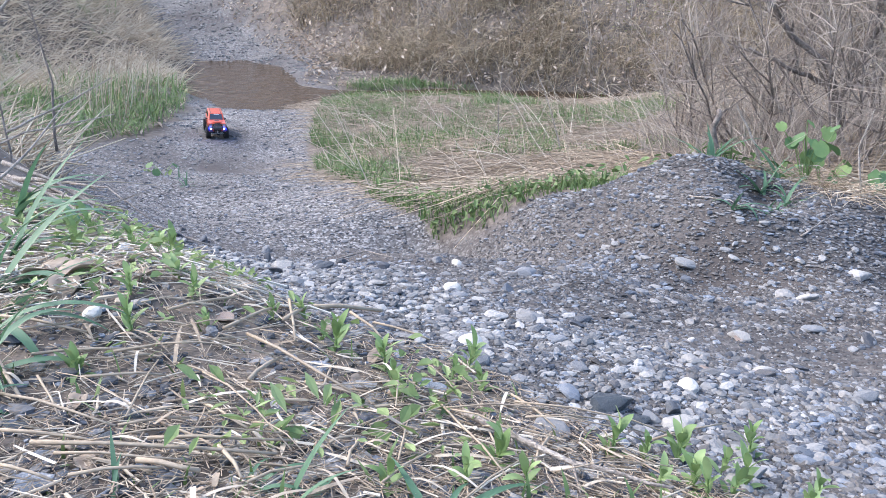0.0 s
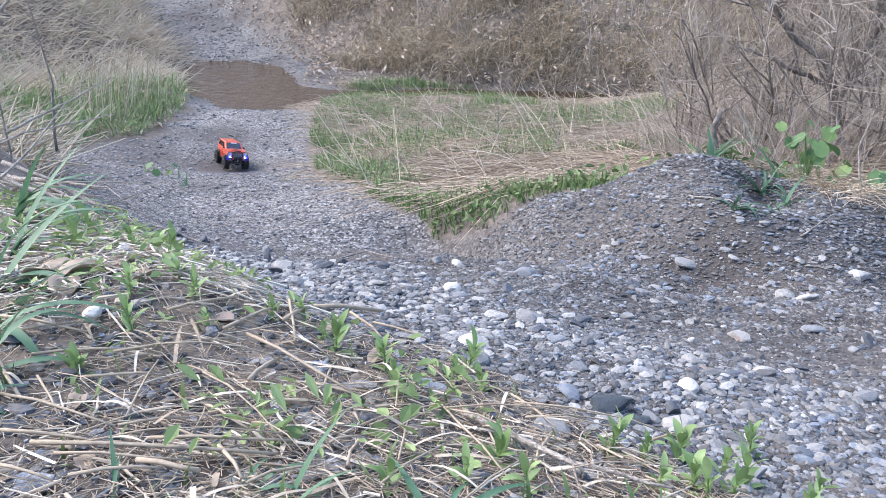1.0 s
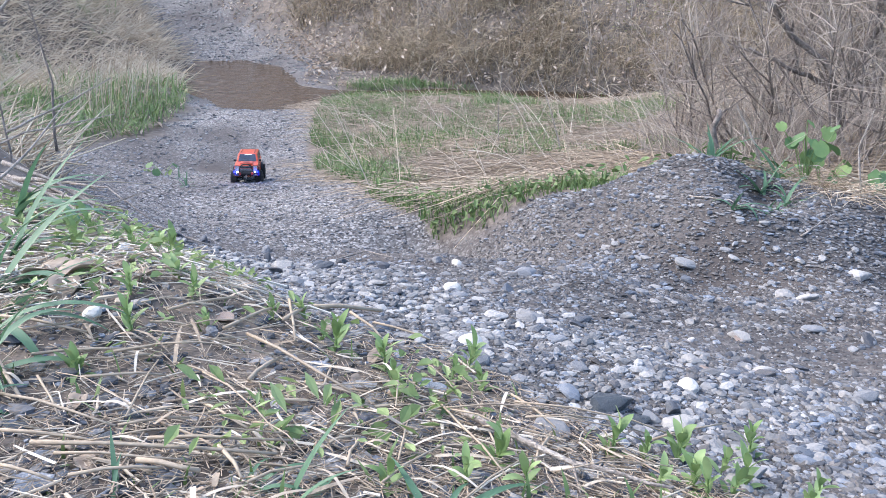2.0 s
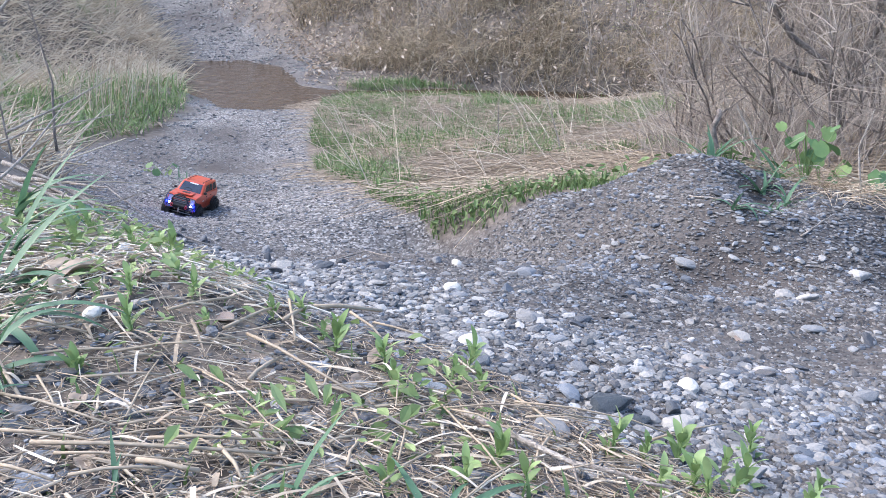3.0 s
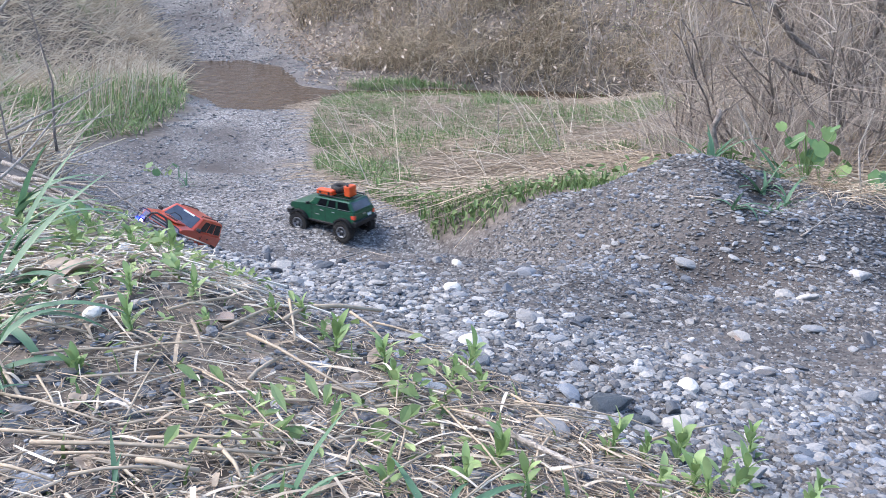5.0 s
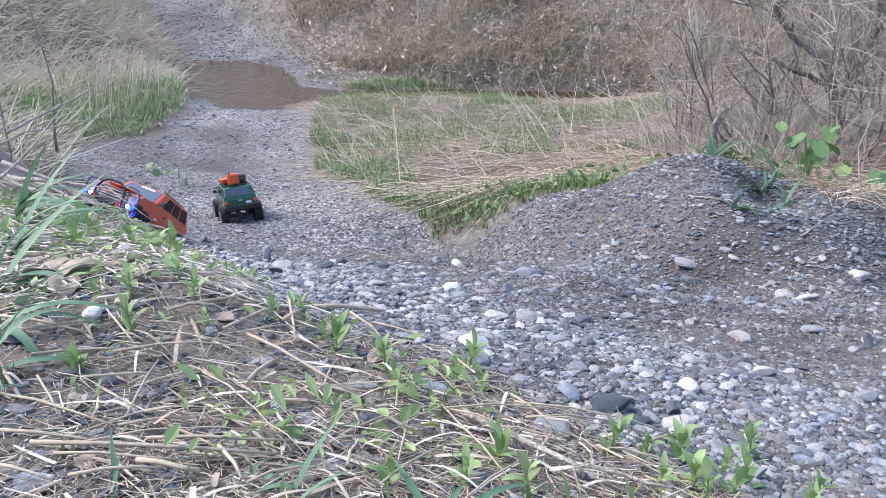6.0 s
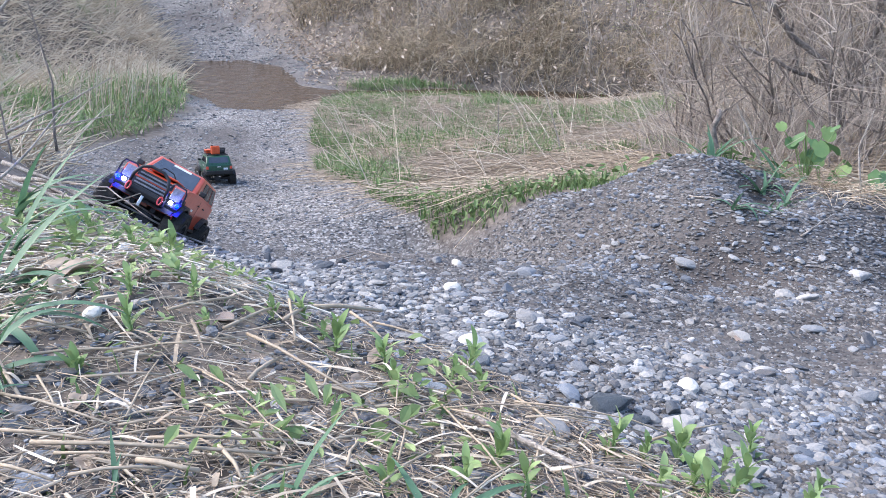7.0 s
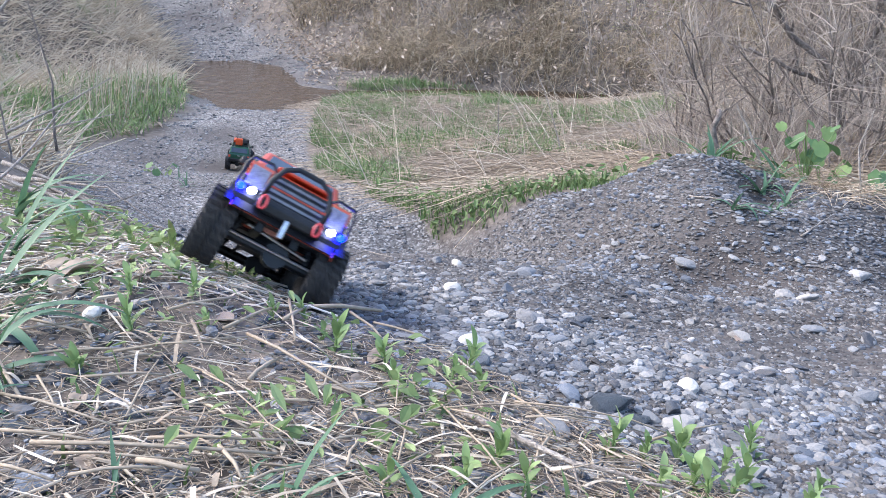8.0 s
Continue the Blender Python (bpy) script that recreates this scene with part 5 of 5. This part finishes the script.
STALKS_LOW = [(-0.532, 0.830, -0.409, 0.794, 0.0040), (-0.445, 0.737, -0.354, 0.768, 0.0038), (-0.372, 0.695, -0.294, 0.719, 0.0035), (-0.475, 0.726, -0.402, 0.631, 0.0051), (-0.430, 0.644, -0.297, 0.596, 0.0031), (-0.297, 0.596, -0.239, 0.625, 0.0030), (-0.387, 0.568, -0.288, 0.563, 0.0035), (-0.350, 0.552, -0.146, 0.562, 0.0042), (-0.261, 0.576, -0.137, 0.594, 0.0036), (-0.369, 0.758, -0.239, 0.840, 0.0035), (-0.362, 0.733, -0.327, 0.762, 0.0033), (-0.350, 0.829, -0.302, 0.837, 0.0036), (-0.241, 0.851, -0.099, 0.730, 0.0044), (-0.212, 0.729, -0.190, 0.801, 0.0057), (-0.131, 0.720, -0.127, 0.825, 0.0029)]
STALKS_MIDDLE = [(-0.236, 0.658, -0.182, 0.610, 0.0032), (-0.227, 0.638, -0.183, 0.658, 0.0024), (-0.195, 0.573, -0.163, 0.516, 0.0044), (-0.353, 0.512, -0.302, 0.493, 0.0031), (-0.293, 0.503, -0.226, 0.526, 0.0032), (-0.254, 0.532, -0.197, 0.521, 0.0053), (-0.212, 0.914, -0.182, 0.998, 0.0066), (-0.182, 0.998, -0.092, 1.092, 0.0072), (-0.136, 1.014, -0.083, 0.926, 0.0042), (-0.099, 0.977, -0.019, 0.942, 0.0036), (-0.006, 0.728, 0.058, 0.558, 0.0028), (-0.040, 0.574, -0.035, 0.680, 0.0023), (-0.106, 0.595, -0.077, 0.614, 0.0030), (-0.083, 0.555, -0.077, 0.614, 0.0033), (-0.217, 0.994, -0.185, 0.855, 0.0046)]
STALKS_HIGH = [(-0.292, 0.751, -0.219, 0.708, 0.0027), (-0.296, 0.614, -0.314, 0.752, 0.0026), (0.081, 0.785, 0.123, 0.704, 0.0028), (0.114, 0.686, 0.082, 0.593, 0.0036), (0.229, 0.707, 0.334, 0.780, 0.0028), (-0.269, 0.852, -0.221, 0.958, 0.0051), (-0.323, 0.537, -0.216, 0.538, 0.0027), (-0.158, 0.513, -0.109, 0.550, 0.0030), (-0.152, 0.738, -0.088, 0.717, 0.0032), (-0.049, 0.530, 0.003, 0.622, 0.0025), (-0.495, 0.786, -0.405, 0.819, 0.0030), (-0.339, 0.860, -0.276, 0.936, 0.0045), (-0.415, 0.688, -0.354, 0.609, 0.0028)]
for ax, ay, bx, by, r in STALKS_LOW + STALKS_MIDDLE + STALKS_HIGH:
    make_stalk((ax, ay), (bx, by), r, 0.008, 0.008, 0.003)
for k in range(40):
    a = (RNG.uniform(-0.55, 0.1), RNG.uniform(0.48, 1.05))
    if a[0] > float(left_edge(a[1])) - 0.03:
        continue
    t, n = RNG.normal(0, 0.6), RNG.uniform(0.06, 0.2)
    make_stalk(a, (a[0] + n * math.cos(t), a[1] + n * math.sin(t)), RNG.uniform(0.0012, 0.0022), RNG.uniform(0.004, 0.025), RNG.uniform(0.004, 0.02), 0.012)


def make_stick(points, r, label, twigs=0, r_end=None, name="stick", material=None):
    """A dead branch with side twigs."""
    pts = [Vector(p) for p in points]
    fine = []
    for a, b in zip(pts, pts[1:]):
        for i in range(4):
            q = a.lerp(b, i / 4)
            fine.append(q + Vector((random.gauss(0, 1), random.gauss(0, 1), random.gauss(0, 1))) * r * 0.3)
    fine.append(pts[-1])
    stick = part(name, tube(bmesh.new(), fine, r, 7, r * 0.35 if r_end is None else r_end), material or M_STICK, shade=True)
    for k in range(twigs):
        q = random.choice(fine[1:-1])
        d = (pts[-1] - pts[0]).normalized() + Vector((random.gauss(0, 0.7), random.gauss(0, 0.7), random.gauss(0.1, 0.35)))
        ln = min(random.uniform(4, 10) * r, 0.08)
        twig = tube(bmesh.new(), [q, q + d * ln * 0.5, q + d * ln + Vector((0, 0, random.gauss(0, ln * 0.15)))], r * 0.35, 5, r * 0.15)
        part("twig", twig, material or M_STICK, stick)
    return tagged(stick, label, "branch")


def over(x, y, h):
    return (x, y, float(ground(x, y)) + h)


DRIFT = "weathered grey dead branch lying on the bank's edge"
for k in range(15):
    sx, sy, turn, reach = random.uniform(-1.2, -0.95), random.uniform(1.66, 2.05), random.gauss(-0.55, 0.22), random.uniform(0.16, 0.42)
    ex, ey = sx + reach * math.cos(turn), sy + reach * math.sin(turn)
    make_stick([over(sx, sy, random.uniform(0.02, 0.10)), over((sx + ex) / 2, (sy + ey) / 2, random.uniform(0.03, 0.07)), over(ex, ey, random.uniform(0.008, 0.03))],
               random.uniform(0.003, 0.0065), DRIFT, 3)
make_stick([over(-1.15, 1.88, 0.06), over(-0.92, 1.74, 0.05), over(-0.64, 1.62, 0.02)], 0.008, DRIFT, 5)
make_stick([(-1.15, 2.0, 1.88), (-1.05, 2.1, 1.93), (-0.95, 2.23, 1.99)], 0.004, "thin bare pale branch above the bank", 3)
make_stick([(-0.72, 1.16, 1.96), (-0.74, 1.35, 1.985), (-0.78, 1.6, 2.03)], 0.003, "thin bare pale branch above the bank", 3)
make_stick([(-1.3, 1.9, 1.80), (-1.1, 2.0, 1.88), (-0.9, 2.1, 1.91)], 0.004, "thin bare pale branch above the bank", 3)
make_stick([(-2.1, 3.2, 1.7), (-1.9, 3.3, 2.05), (-1.75, 3.35, 2.2)], 0.012, "grey dead bough leaning over the bank", 3)
make_stick([(-1.75, 3.4, 1.5), (-1.72, 3.42, 1.8), (-1.78, 3.45, 2.15)], 0.007, "dark bare sapling on the bank", 6, material=M_BARK)
make_stick([(-1.35, 2.3, 1.6), (-1.32, 2.3, 1.75), (-1.36, 2.35, 2.0)], 0.005, "dark bare sapling on the bank", 5, material=M_BARK)
make_stick([over(-0.55, 6.4, 0.06), over(-0.2, 5.6, 0.07), over(0.12, 4.75, 0.05)], 0.011, "long dark fallen stick on the meadow's hay", 5, material=M_BARK)
make_stick([over(0.98, 6.2, 0.0), over(0.9, 6.3, 0.35), over(0.78, 6.5, 0.7)], 0.007, "pale dry stem leaning in the meadow", 2)
make_stick([over(0.5, 6.8, 0.0), over(0.49, 6.8, 0.4), over(0.52, 6.8, 0.75)], 0.006, "pale dry stem standing in the meadow", 6)
make_stick([over(1.35, 3.6, 0.0), over(1.28, 3.6, 0.25), over(1.30, 3.62, 0.36)], 0.016, "short dark broken stump behind the gravel heap", 2, 0.012, "stump", M_BARK)
make_stick([over(1.42, 3.3, 0.0), over(1.36, 3.35, 0.14), over(1.30, 3.4, 0.27)], 0.008, "pale broken stick behind the gravel heap", 1)
make_stick([over(0.92, 2.75, 0.01), over(1.02, 2.62, 0.01), over(1.06, 2.55, 0.01)], 0.003, "thin pale stick on the gravel heap", 2)
make_stick([over(1.2, 2.42, 0.01), over(1.3, 2.5, 0.015), over(1.36, 2.55, 0.03)], 0.004, "thin pale stick on the side track", 1)
make_stick([over(1.62, 2.85, 0.0), over(1.60, 2.9, 0.2), over(1.63, 2.9, 0.35)], 0.005, "pale dry stem beside the shrub", 2)
make_stick([over(-0.35, 2.2, 0.01), over(-0.25, 2.3, 0.03), over(-0.15, 2.2, 0.02)], 0.003, "thin pale stick on the track's ridge", 5)
make_stick([over(0.02, 0.70, 0.02), over(0.12, 0.60, 0.02), over(0.2, 0.55, 0.03)], 0.004, "crooked pale stick lying by the stones", 3)


def make_shrub(x, y, trunks, label, lean, height=1.9, twigs=420):
    """A bare many-stemmed shrub: tapered stems with limbs, and a crown of fine twigs."""
    z = float(ground(x, y)) - 0.03
    shrub = tagged(empty("shrub", pose(x, y, z)), label, "shrub")
    tips = []
    for k in range(trunks):
        a, out = random.uniform(0, 6.28), random.uniform(0.15, 0.6)
        p = Vector((random.gauss(0, 0.05), random.gauss(0, 0.05), 0))
        d = Vector((math.cos(a) * out + lean, math.sin(a) * out * 0.6, 1)).normalized()
        pts, r = [p], random.uniform(0.005, 0.011)
        for i in range(9):
            d = (d + Vector((random.gauss(0, 0.16), random.gauss(0, 0.16), random.gauss(0.02, 0.08)))).normalized()
            p = p + d * height / 9
            pts.append(p)
            if i > 1:
                tips += [(p.copy(), d.copy(), r * (1 - i / 10))] * 2
        part("stem", tube(bmesh.new(), pts, r, 7, 0.003), M_BARK, shrub, shade=True)
        for i in range(5):
            q = random.choice(pts[2:7])
            e = (d + Vector((random.gauss(0, 0.8), random.gauss(0, 0.8), random.gauss(0, 0.4)))).normalized()
            limb = [q + e * s + Vector((0, 0, s * s * 0.25)) for s in (0, 0.12, 0.26, 0.42)]
            part("limb", tube(bmesh.new(), limb, r * 0.45, 5, 0.002), M_BARK, shrub, shade=True)
            tips += [(v.copy(), e.copy(), 0.004) for v in limb[1:]]
    sel = [random.choice(tips) for _ in range(twigs)]
    root = np.array([t[0][:] for t in sel])
    n = len(root)
    tw = strands("crown", root, RNG.uniform(0, 6.28, n), RNG.uniform(0.1, 1.6, n), RNG.uniform(-0.7, 0.9, n), RNG.uniform(0.12, 0.5, n), RNG.uniform(0.0012, 0.0028, n), M_TWIG, 4, 3, 0.4)
    tw.parent = shrub
    return shrub


BARE = "bare grey shrub with tangled twigs behind the gravel heap"
for sx, sy, n, lean, h, tw in ((2.2, 4.1, 7, -0.1, 1.5, 700), (2.55, 4.5, 6, 0.0, 1.7, 600), (1.85, 4.5, 5, -0.2, 1.2, 500), (2.9, 4.0, 6, -0.2, 1.7, 600), (2.3, 5.1, 5, 0.0, 1.5, 500), (3.3, 5.2, 6, 0.0, 1.9, 500), (1.75, 5.4, 4, -0.1, 1.0, 350), (2.0, 3.7, 4, 0.2, 0.9, 350)):
    make_shrub(sx, sy, n, BARE, lean, h, tw)
make_stick([(2.2, 4.1, 1.25), (2.14, 4.2, 1.62), (2.0, 4.1, 1.80), (1.8, 4.1, 1.95), (1.55, 4.05, 2.2)], 0.024, "thick grey leaning branch of the old shrub", 8, 0.012, "bough", M_BARK)
make_stick([(2.13, 4.2, 1.66), (1.9, 4.15, 1.75), (1.6, 4.12, 1.88)], 0.016, "thick grey leaning branch of the old shrub", 6, 0.008, "bough", M_BARK)
make_stick([(2.15, 4.2, 1.6), (2.28, 4.2, 1.9), (2.3, 4.2, 2.3)], 0.02, "thick grey upright branch of the old shrub", 6, 0.01, "bough", M_BARK)
x, y = field(2600, 1.4, 3.6, 3.4, 6.2)
keep = (y > 3.5 - 0.25 * (x - 1.4)) & (x > 1.3 + 0.1 * (y - 3.5))
x, y = x[keep], y[keep]
nn = len(x)
strands("undergrowth", rooted(x, y), RNG.uniform(0, 6.28, nn), RNG.uniform(0.0, 1.0, nn), RNG.uniform(-0.2, 1.4, nn), RNG.uniform(0.2, 0.8, nn), RNG.uniform(0.0012, 0.0032, nn), M_TWIG, 4, 3, 0.4,
        label="tangle of thin bare twigs under the shrubs", category="twigs")
x, y = field(900, 1.47, 2.4, 2.75, 3.3)
keep = np.abs(y - 2.95) < 0.22
x, y = x[keep], y[keep]
nn = len(x)
strands("dry_overhang", rooted(x, y, -0.02), RNG.normal(-1.9, 0.6, nn), RNG.uniform(0.8, 1.5, nn), RNG.uniform(0.2, 1.0, nn), RNG.uniform(0.08, 0.25, nn), RNG.uniform(0.001, 0.0022, nn), M_STRAW, 4, 3, 0.5,
        label="dry grass hanging over the side track's bank", category="dry grass")


def round_leaf(size):
    """A broad scalloped leaf, cupped, on a short stalk from its foot."""
    bm = bmesh.new()
    n = 18
    mid = bm.verts.new((size * 0.45, 0, 0.0))
    ring = []
    for k in range(n):
        a = 2 * math.pi * k / n
        r = size * (0.5 + 0.035 * math.cos(a * 7)) * (0.82 if abs(a - math.pi) < 0.3 else 1)
        ring.append(bm.verts.new((size * 0.45 + r * math.cos(a), r * 0.95 * math.sin(a), size * 0.10 * math.sin(a) ** 2 + 0.03 * size * math.cos(a * 5))))
    for k in range(n):
        bm.faces.new((mid, ring[k], ring[(k + 1) % n])).smooth = True
    me = bpy.data.meshes.new("leaf")
    bm.to_mesh(me)
    bm.free()
    me.materials.append(M_BROAD)
    return me


ROUND = [round_leaf(0.066), round_leaf(0.082), round_leaf(0.05)]


def make_burdock(x, y, leaves, height, label):
    z = float(ground(x, y)) - 0.01
    plant = tagged(empty("leafy_plant", pose(x, y, z)), label, "plant")
    for k in range(leaves):
        a, out, h = k * 2.4 + random.uniform(-0.3, 0.3), random.uniform(0.02, 0.16), height * random.uniform(0.5, 1.0)
        tip = (out * math.cos(a), out * math.sin(a), h)
        part("stalk", tube(bmesh.new(), [(0, 0, 0), (tip[0] * 0.4, tip[1] * 0.4, h * 0.6), tip], 0.003, 5, 0.002), M_LEAF, plant)
        leaf = new("leaf", random.choice(ROUND))
        leaf.parent = plant
        leaf.matrix_basis = pose(*tip, random.gauss(0, 15), random.uniform(25, 65), -90 + random.gauss(0, 55))
    return plant


make_burdock(1.58, 3.25, 12, 0.29, "leafy green plant with broad round leaves")
make_burdock(1.70, 3.32, 6, 0.20, "leafy green plant with broad round leaves")
make_burdock(1.90, 3.05, 6, 0.12, "low leafy green plant on the bank")
make_burdock(-2.1, 5.6, 5, 0.10, "low leafy green plant on the gravel's edge")


def make_dead_leaf(x, y, size, turn):
    bm = bmesh.new()
    n = 8
    rows = []
    for i in range(n + 1):
        s = i / n
        w = size * 0.32 * math.sin(math.pi * (0.05 + 0.93 * s)) ** 0.8
        zz = size * (0.10 * math.sin(s * 4.0) + 0.06)
        rows.append([bm.verts.new((size * (s - 0.5), k * w, zz + abs(k) * w * 0.5 + 0.002 * math.sin(9 * s + k))) for k in (-1, -0.5, 0, 0.5, 1)])
    for a, b in zip(rows, rows[1:]):
        for k in range(4):
            bm.faces.new((a[k], b[k], b[k + 1], a[k + 1])).smooth = True
    ob = part("dead_leaf", bm, M_DEAD)
    mod = ob.modifiers.new("thick", "SOLIDIFY")
    mod.thickness = 0.0006
    ob.matrix_basis = pose(x, y, float(ground(x, y)) + 0.002, random.gauss(0, 12), random.gauss(0, 12), turn)
    return tagged(ob, "curled dry beige leaf lying on the bank", "dead leaf", "dead leaves")


for k in range(14):
    lx, ly = RNG.uniform(-0.62, -0.05), RNG.uniform(0.5, 1.15)
    if lx < float(left_edge(ly)) - 0.03:
        make_dead_leaf(lx, ly, RNG.uniform(0.02, 0.04), RNG.uniform(0, 360))
for lx, ly, ls in ((-0.545, 0.99, 0.085), (-0.49, 0.975, 0.08), (-0.45, 1.01, 0.05), (-0.50, 0.93, 0.06)):
    make_dead_leaf(lx, ly, ls, RNG.uniform(0, 360))


# ---- motion ----
def settle(x, y, yaw, pitch=0, roll=0, lift=0.0):
    """A truck's pose on the ground at x, y: its heading in degrees, and what it pitches (nose up) and rolls (left side up) beyond the slope."""
    c, s = math.cos(radians(yaw)), math.sin(radians(yaw))

    def height(u, v):
        return float(smooth(np.float64(x + u * c - v * s), np.float64(y + u * s + v * c)))
    fl, fr, bl, br = height(AXLE, 0.09), height(AXLE, -0.09), height(-AXLE, 0.09), height(-AXLE, -0.09)
    up = math.degrees(math.atan2((fl + fr - bl - br) / 2, 2 * AXLE)) + pitch
    side = math.degrees(math.atan2((fl + bl - fr - br) / 2, 0.18)) + roll
    return pose(x, y, (fl + fr + bl + br) / 4 + lift, side, -up, yaw)


ORANGE_WAY = [  # seconds, x, y, heading, pitch, roll, lift
    (0, -2.395, 8, -70, 0, 0, 0), (0.5, -2.21, 7.53, -67, 0, -1, 0), (1, -1.98, 6.99, -62, 1.5, -2, 0),
    (1.5, -1.62, 6.28, -71, -2, -2, -0.004), (1.7, -1.555, 6.15, -75, -3, -2, -0.005), (2.25, -1.46, 5.2, -86, -1, 1, 0),
    (2.8, -1.541, 4.692, -92.459, -1.569, -4.04, -0.018), (3, -1.595, 4.585, -91.374, -1.201, -7.321, -0.033), (3.2, -1.553, 4.327, -86.943, -4.129, -5.023, -0.035),
    (3.5, -1.503, 4.172, -77.424, -5.845, -12.153, -0.05), (4, -1.245, 3.573, -79.858, 8.427, 0.222, -0.053), (4.5, -1.158, 3.192, -90.715, 0.145, -6.771, -0.055),
    (4.7, -1.127, 2.997, -84.269, -1.605, -16.596, -0.079), (5.25, -1.15, 2.87, -103, -6, -8, -0.035), (5.8, -1.096, 2.479, -96.24, 4.474, 7.475, -0.085),
    (6, -1.071, 2.389, -90.737, 9.011, 1.949, -0.084), (6.2, -1.08, 2.41, -90, 7, 2, -0.06), (6.5, -1.065, 2.387, -85.585, 1.917, -0.164, -0.031),
    (6.8, -0.90, 2.14, -81, 0.5, -8, -0.012), (7, -0.83, 2.0, -80.5, -2, -11, -0.012), (7.2, -0.72, 1.795, -80, -1.5, -7.5, -0.012),
    (7.5, -0.57, 1.513, -75.5, 5.5, -6.5, -0.025), (7.8, -0.454, 1.331, -69.5, 7.2, -10.5, -0.028), (8, -0.343, 1.192, -69.1, 7.85, -10.5, -0.02),
]
GREEN_WAY = [
    (0, 2.8, 1.6, 160, 0, 0, 0), (2.2, 2.78, 1.605, 160, 0, 0, 0), (2.6, 2.4, 1.68, 159, 0, 0, 0),
    (3, 1.83, 1.82, 156, 0, 0, 0), (3.2, 1.5, 1.92, 153, 0, 0, 0), (3.4, 1.215, 2.03, 147, 0, 0, 0),
    (3.5, 1.09, 2.08, 142, 0.3, 2.3, -0.015), (3.6, 0.935, 2.03, 132, 4.3, -4.1, 0.021), (3.8, 0.725, 2.28, 134, -10.2, -2.9, 0.003),
    (4, 0.485, 2.622, 127.587, 1.828, -6.172, -0.036), (4.2, 0.217, 3, 136, -5.6, -6.8, -0.014), (4.5, -0.113, 3.6, 131, -19, -9, 0.012),
    (4.7, -0.34, 3.86, 138, -12, -6, 0.0), (5.25, -0.82, 4.16, 150, 0, 0, 0), (5.8, -1.14, 4.267, 110, 0.5, 4, -0.008),
    (6, -1.215, 4.341, 113, 0.5, -4, -0.008), (6.2, -1.413, 4.753, 110, 0.5, 1, -0.008), (6.5, -1.506, 4.966, 104, 0.5, 1, -0.008),
    (6.8, -1.567, 5.2, 103, 0.5, 0, -0.008), (7, -1.699, 5.556, 114, 0.5, -4, -0.008), (7.2, -1.766, 5.939, 120, 0.5, -4, -0.008),
    (7.5, -1.728, 6.313, 112, 0.5, -3, -0.008), (8, -1.92, 7.045, 100, 0.5, 5, -0.008),
]


def drive(car, wheels, way):
    """Keys a truck along its way, and turns its wheels by the distance that it has rolled."""
    walk(car, [(w[0], settle(*w[1:])) for w in way])
    ts = np.array([w[0] for w in way])
    run = np.concatenate([[0], np.cumsum([math.dist(a[1:3], b[1:3]) for a, b in zip(way, way[1:])])])
    steps = np.arange(0, 241) / 30
    turned = np.degrees(np.interp(steps, ts, run) / TYRE_R)
    yaw = np.interp(steps, ts, [w[3] for w in way])
    steer = np.clip(np.gradient(yaw, steps) * 0.25, -22, 22)
    steer = np.convolve(np.pad(steer, 4, "edge"), np.ones(9) / 9, "valid")
    for wheel in wheels:
        p = wheel.matrix_basis.translation.copy()
        front = 1 if p.x > 0 else 0
        walk(wheel, [(t, pose(p.x, p.y, p.z, 0, a, s * front)) for t, a, s in zip(steps, turned, steer)])


def motions():
    drive(ORANGE, ORANGE_WHEELS, ORANGE_WAY)
    drive(GREEN, GREEN_WHEELS, GREEN_WAY)


motions()
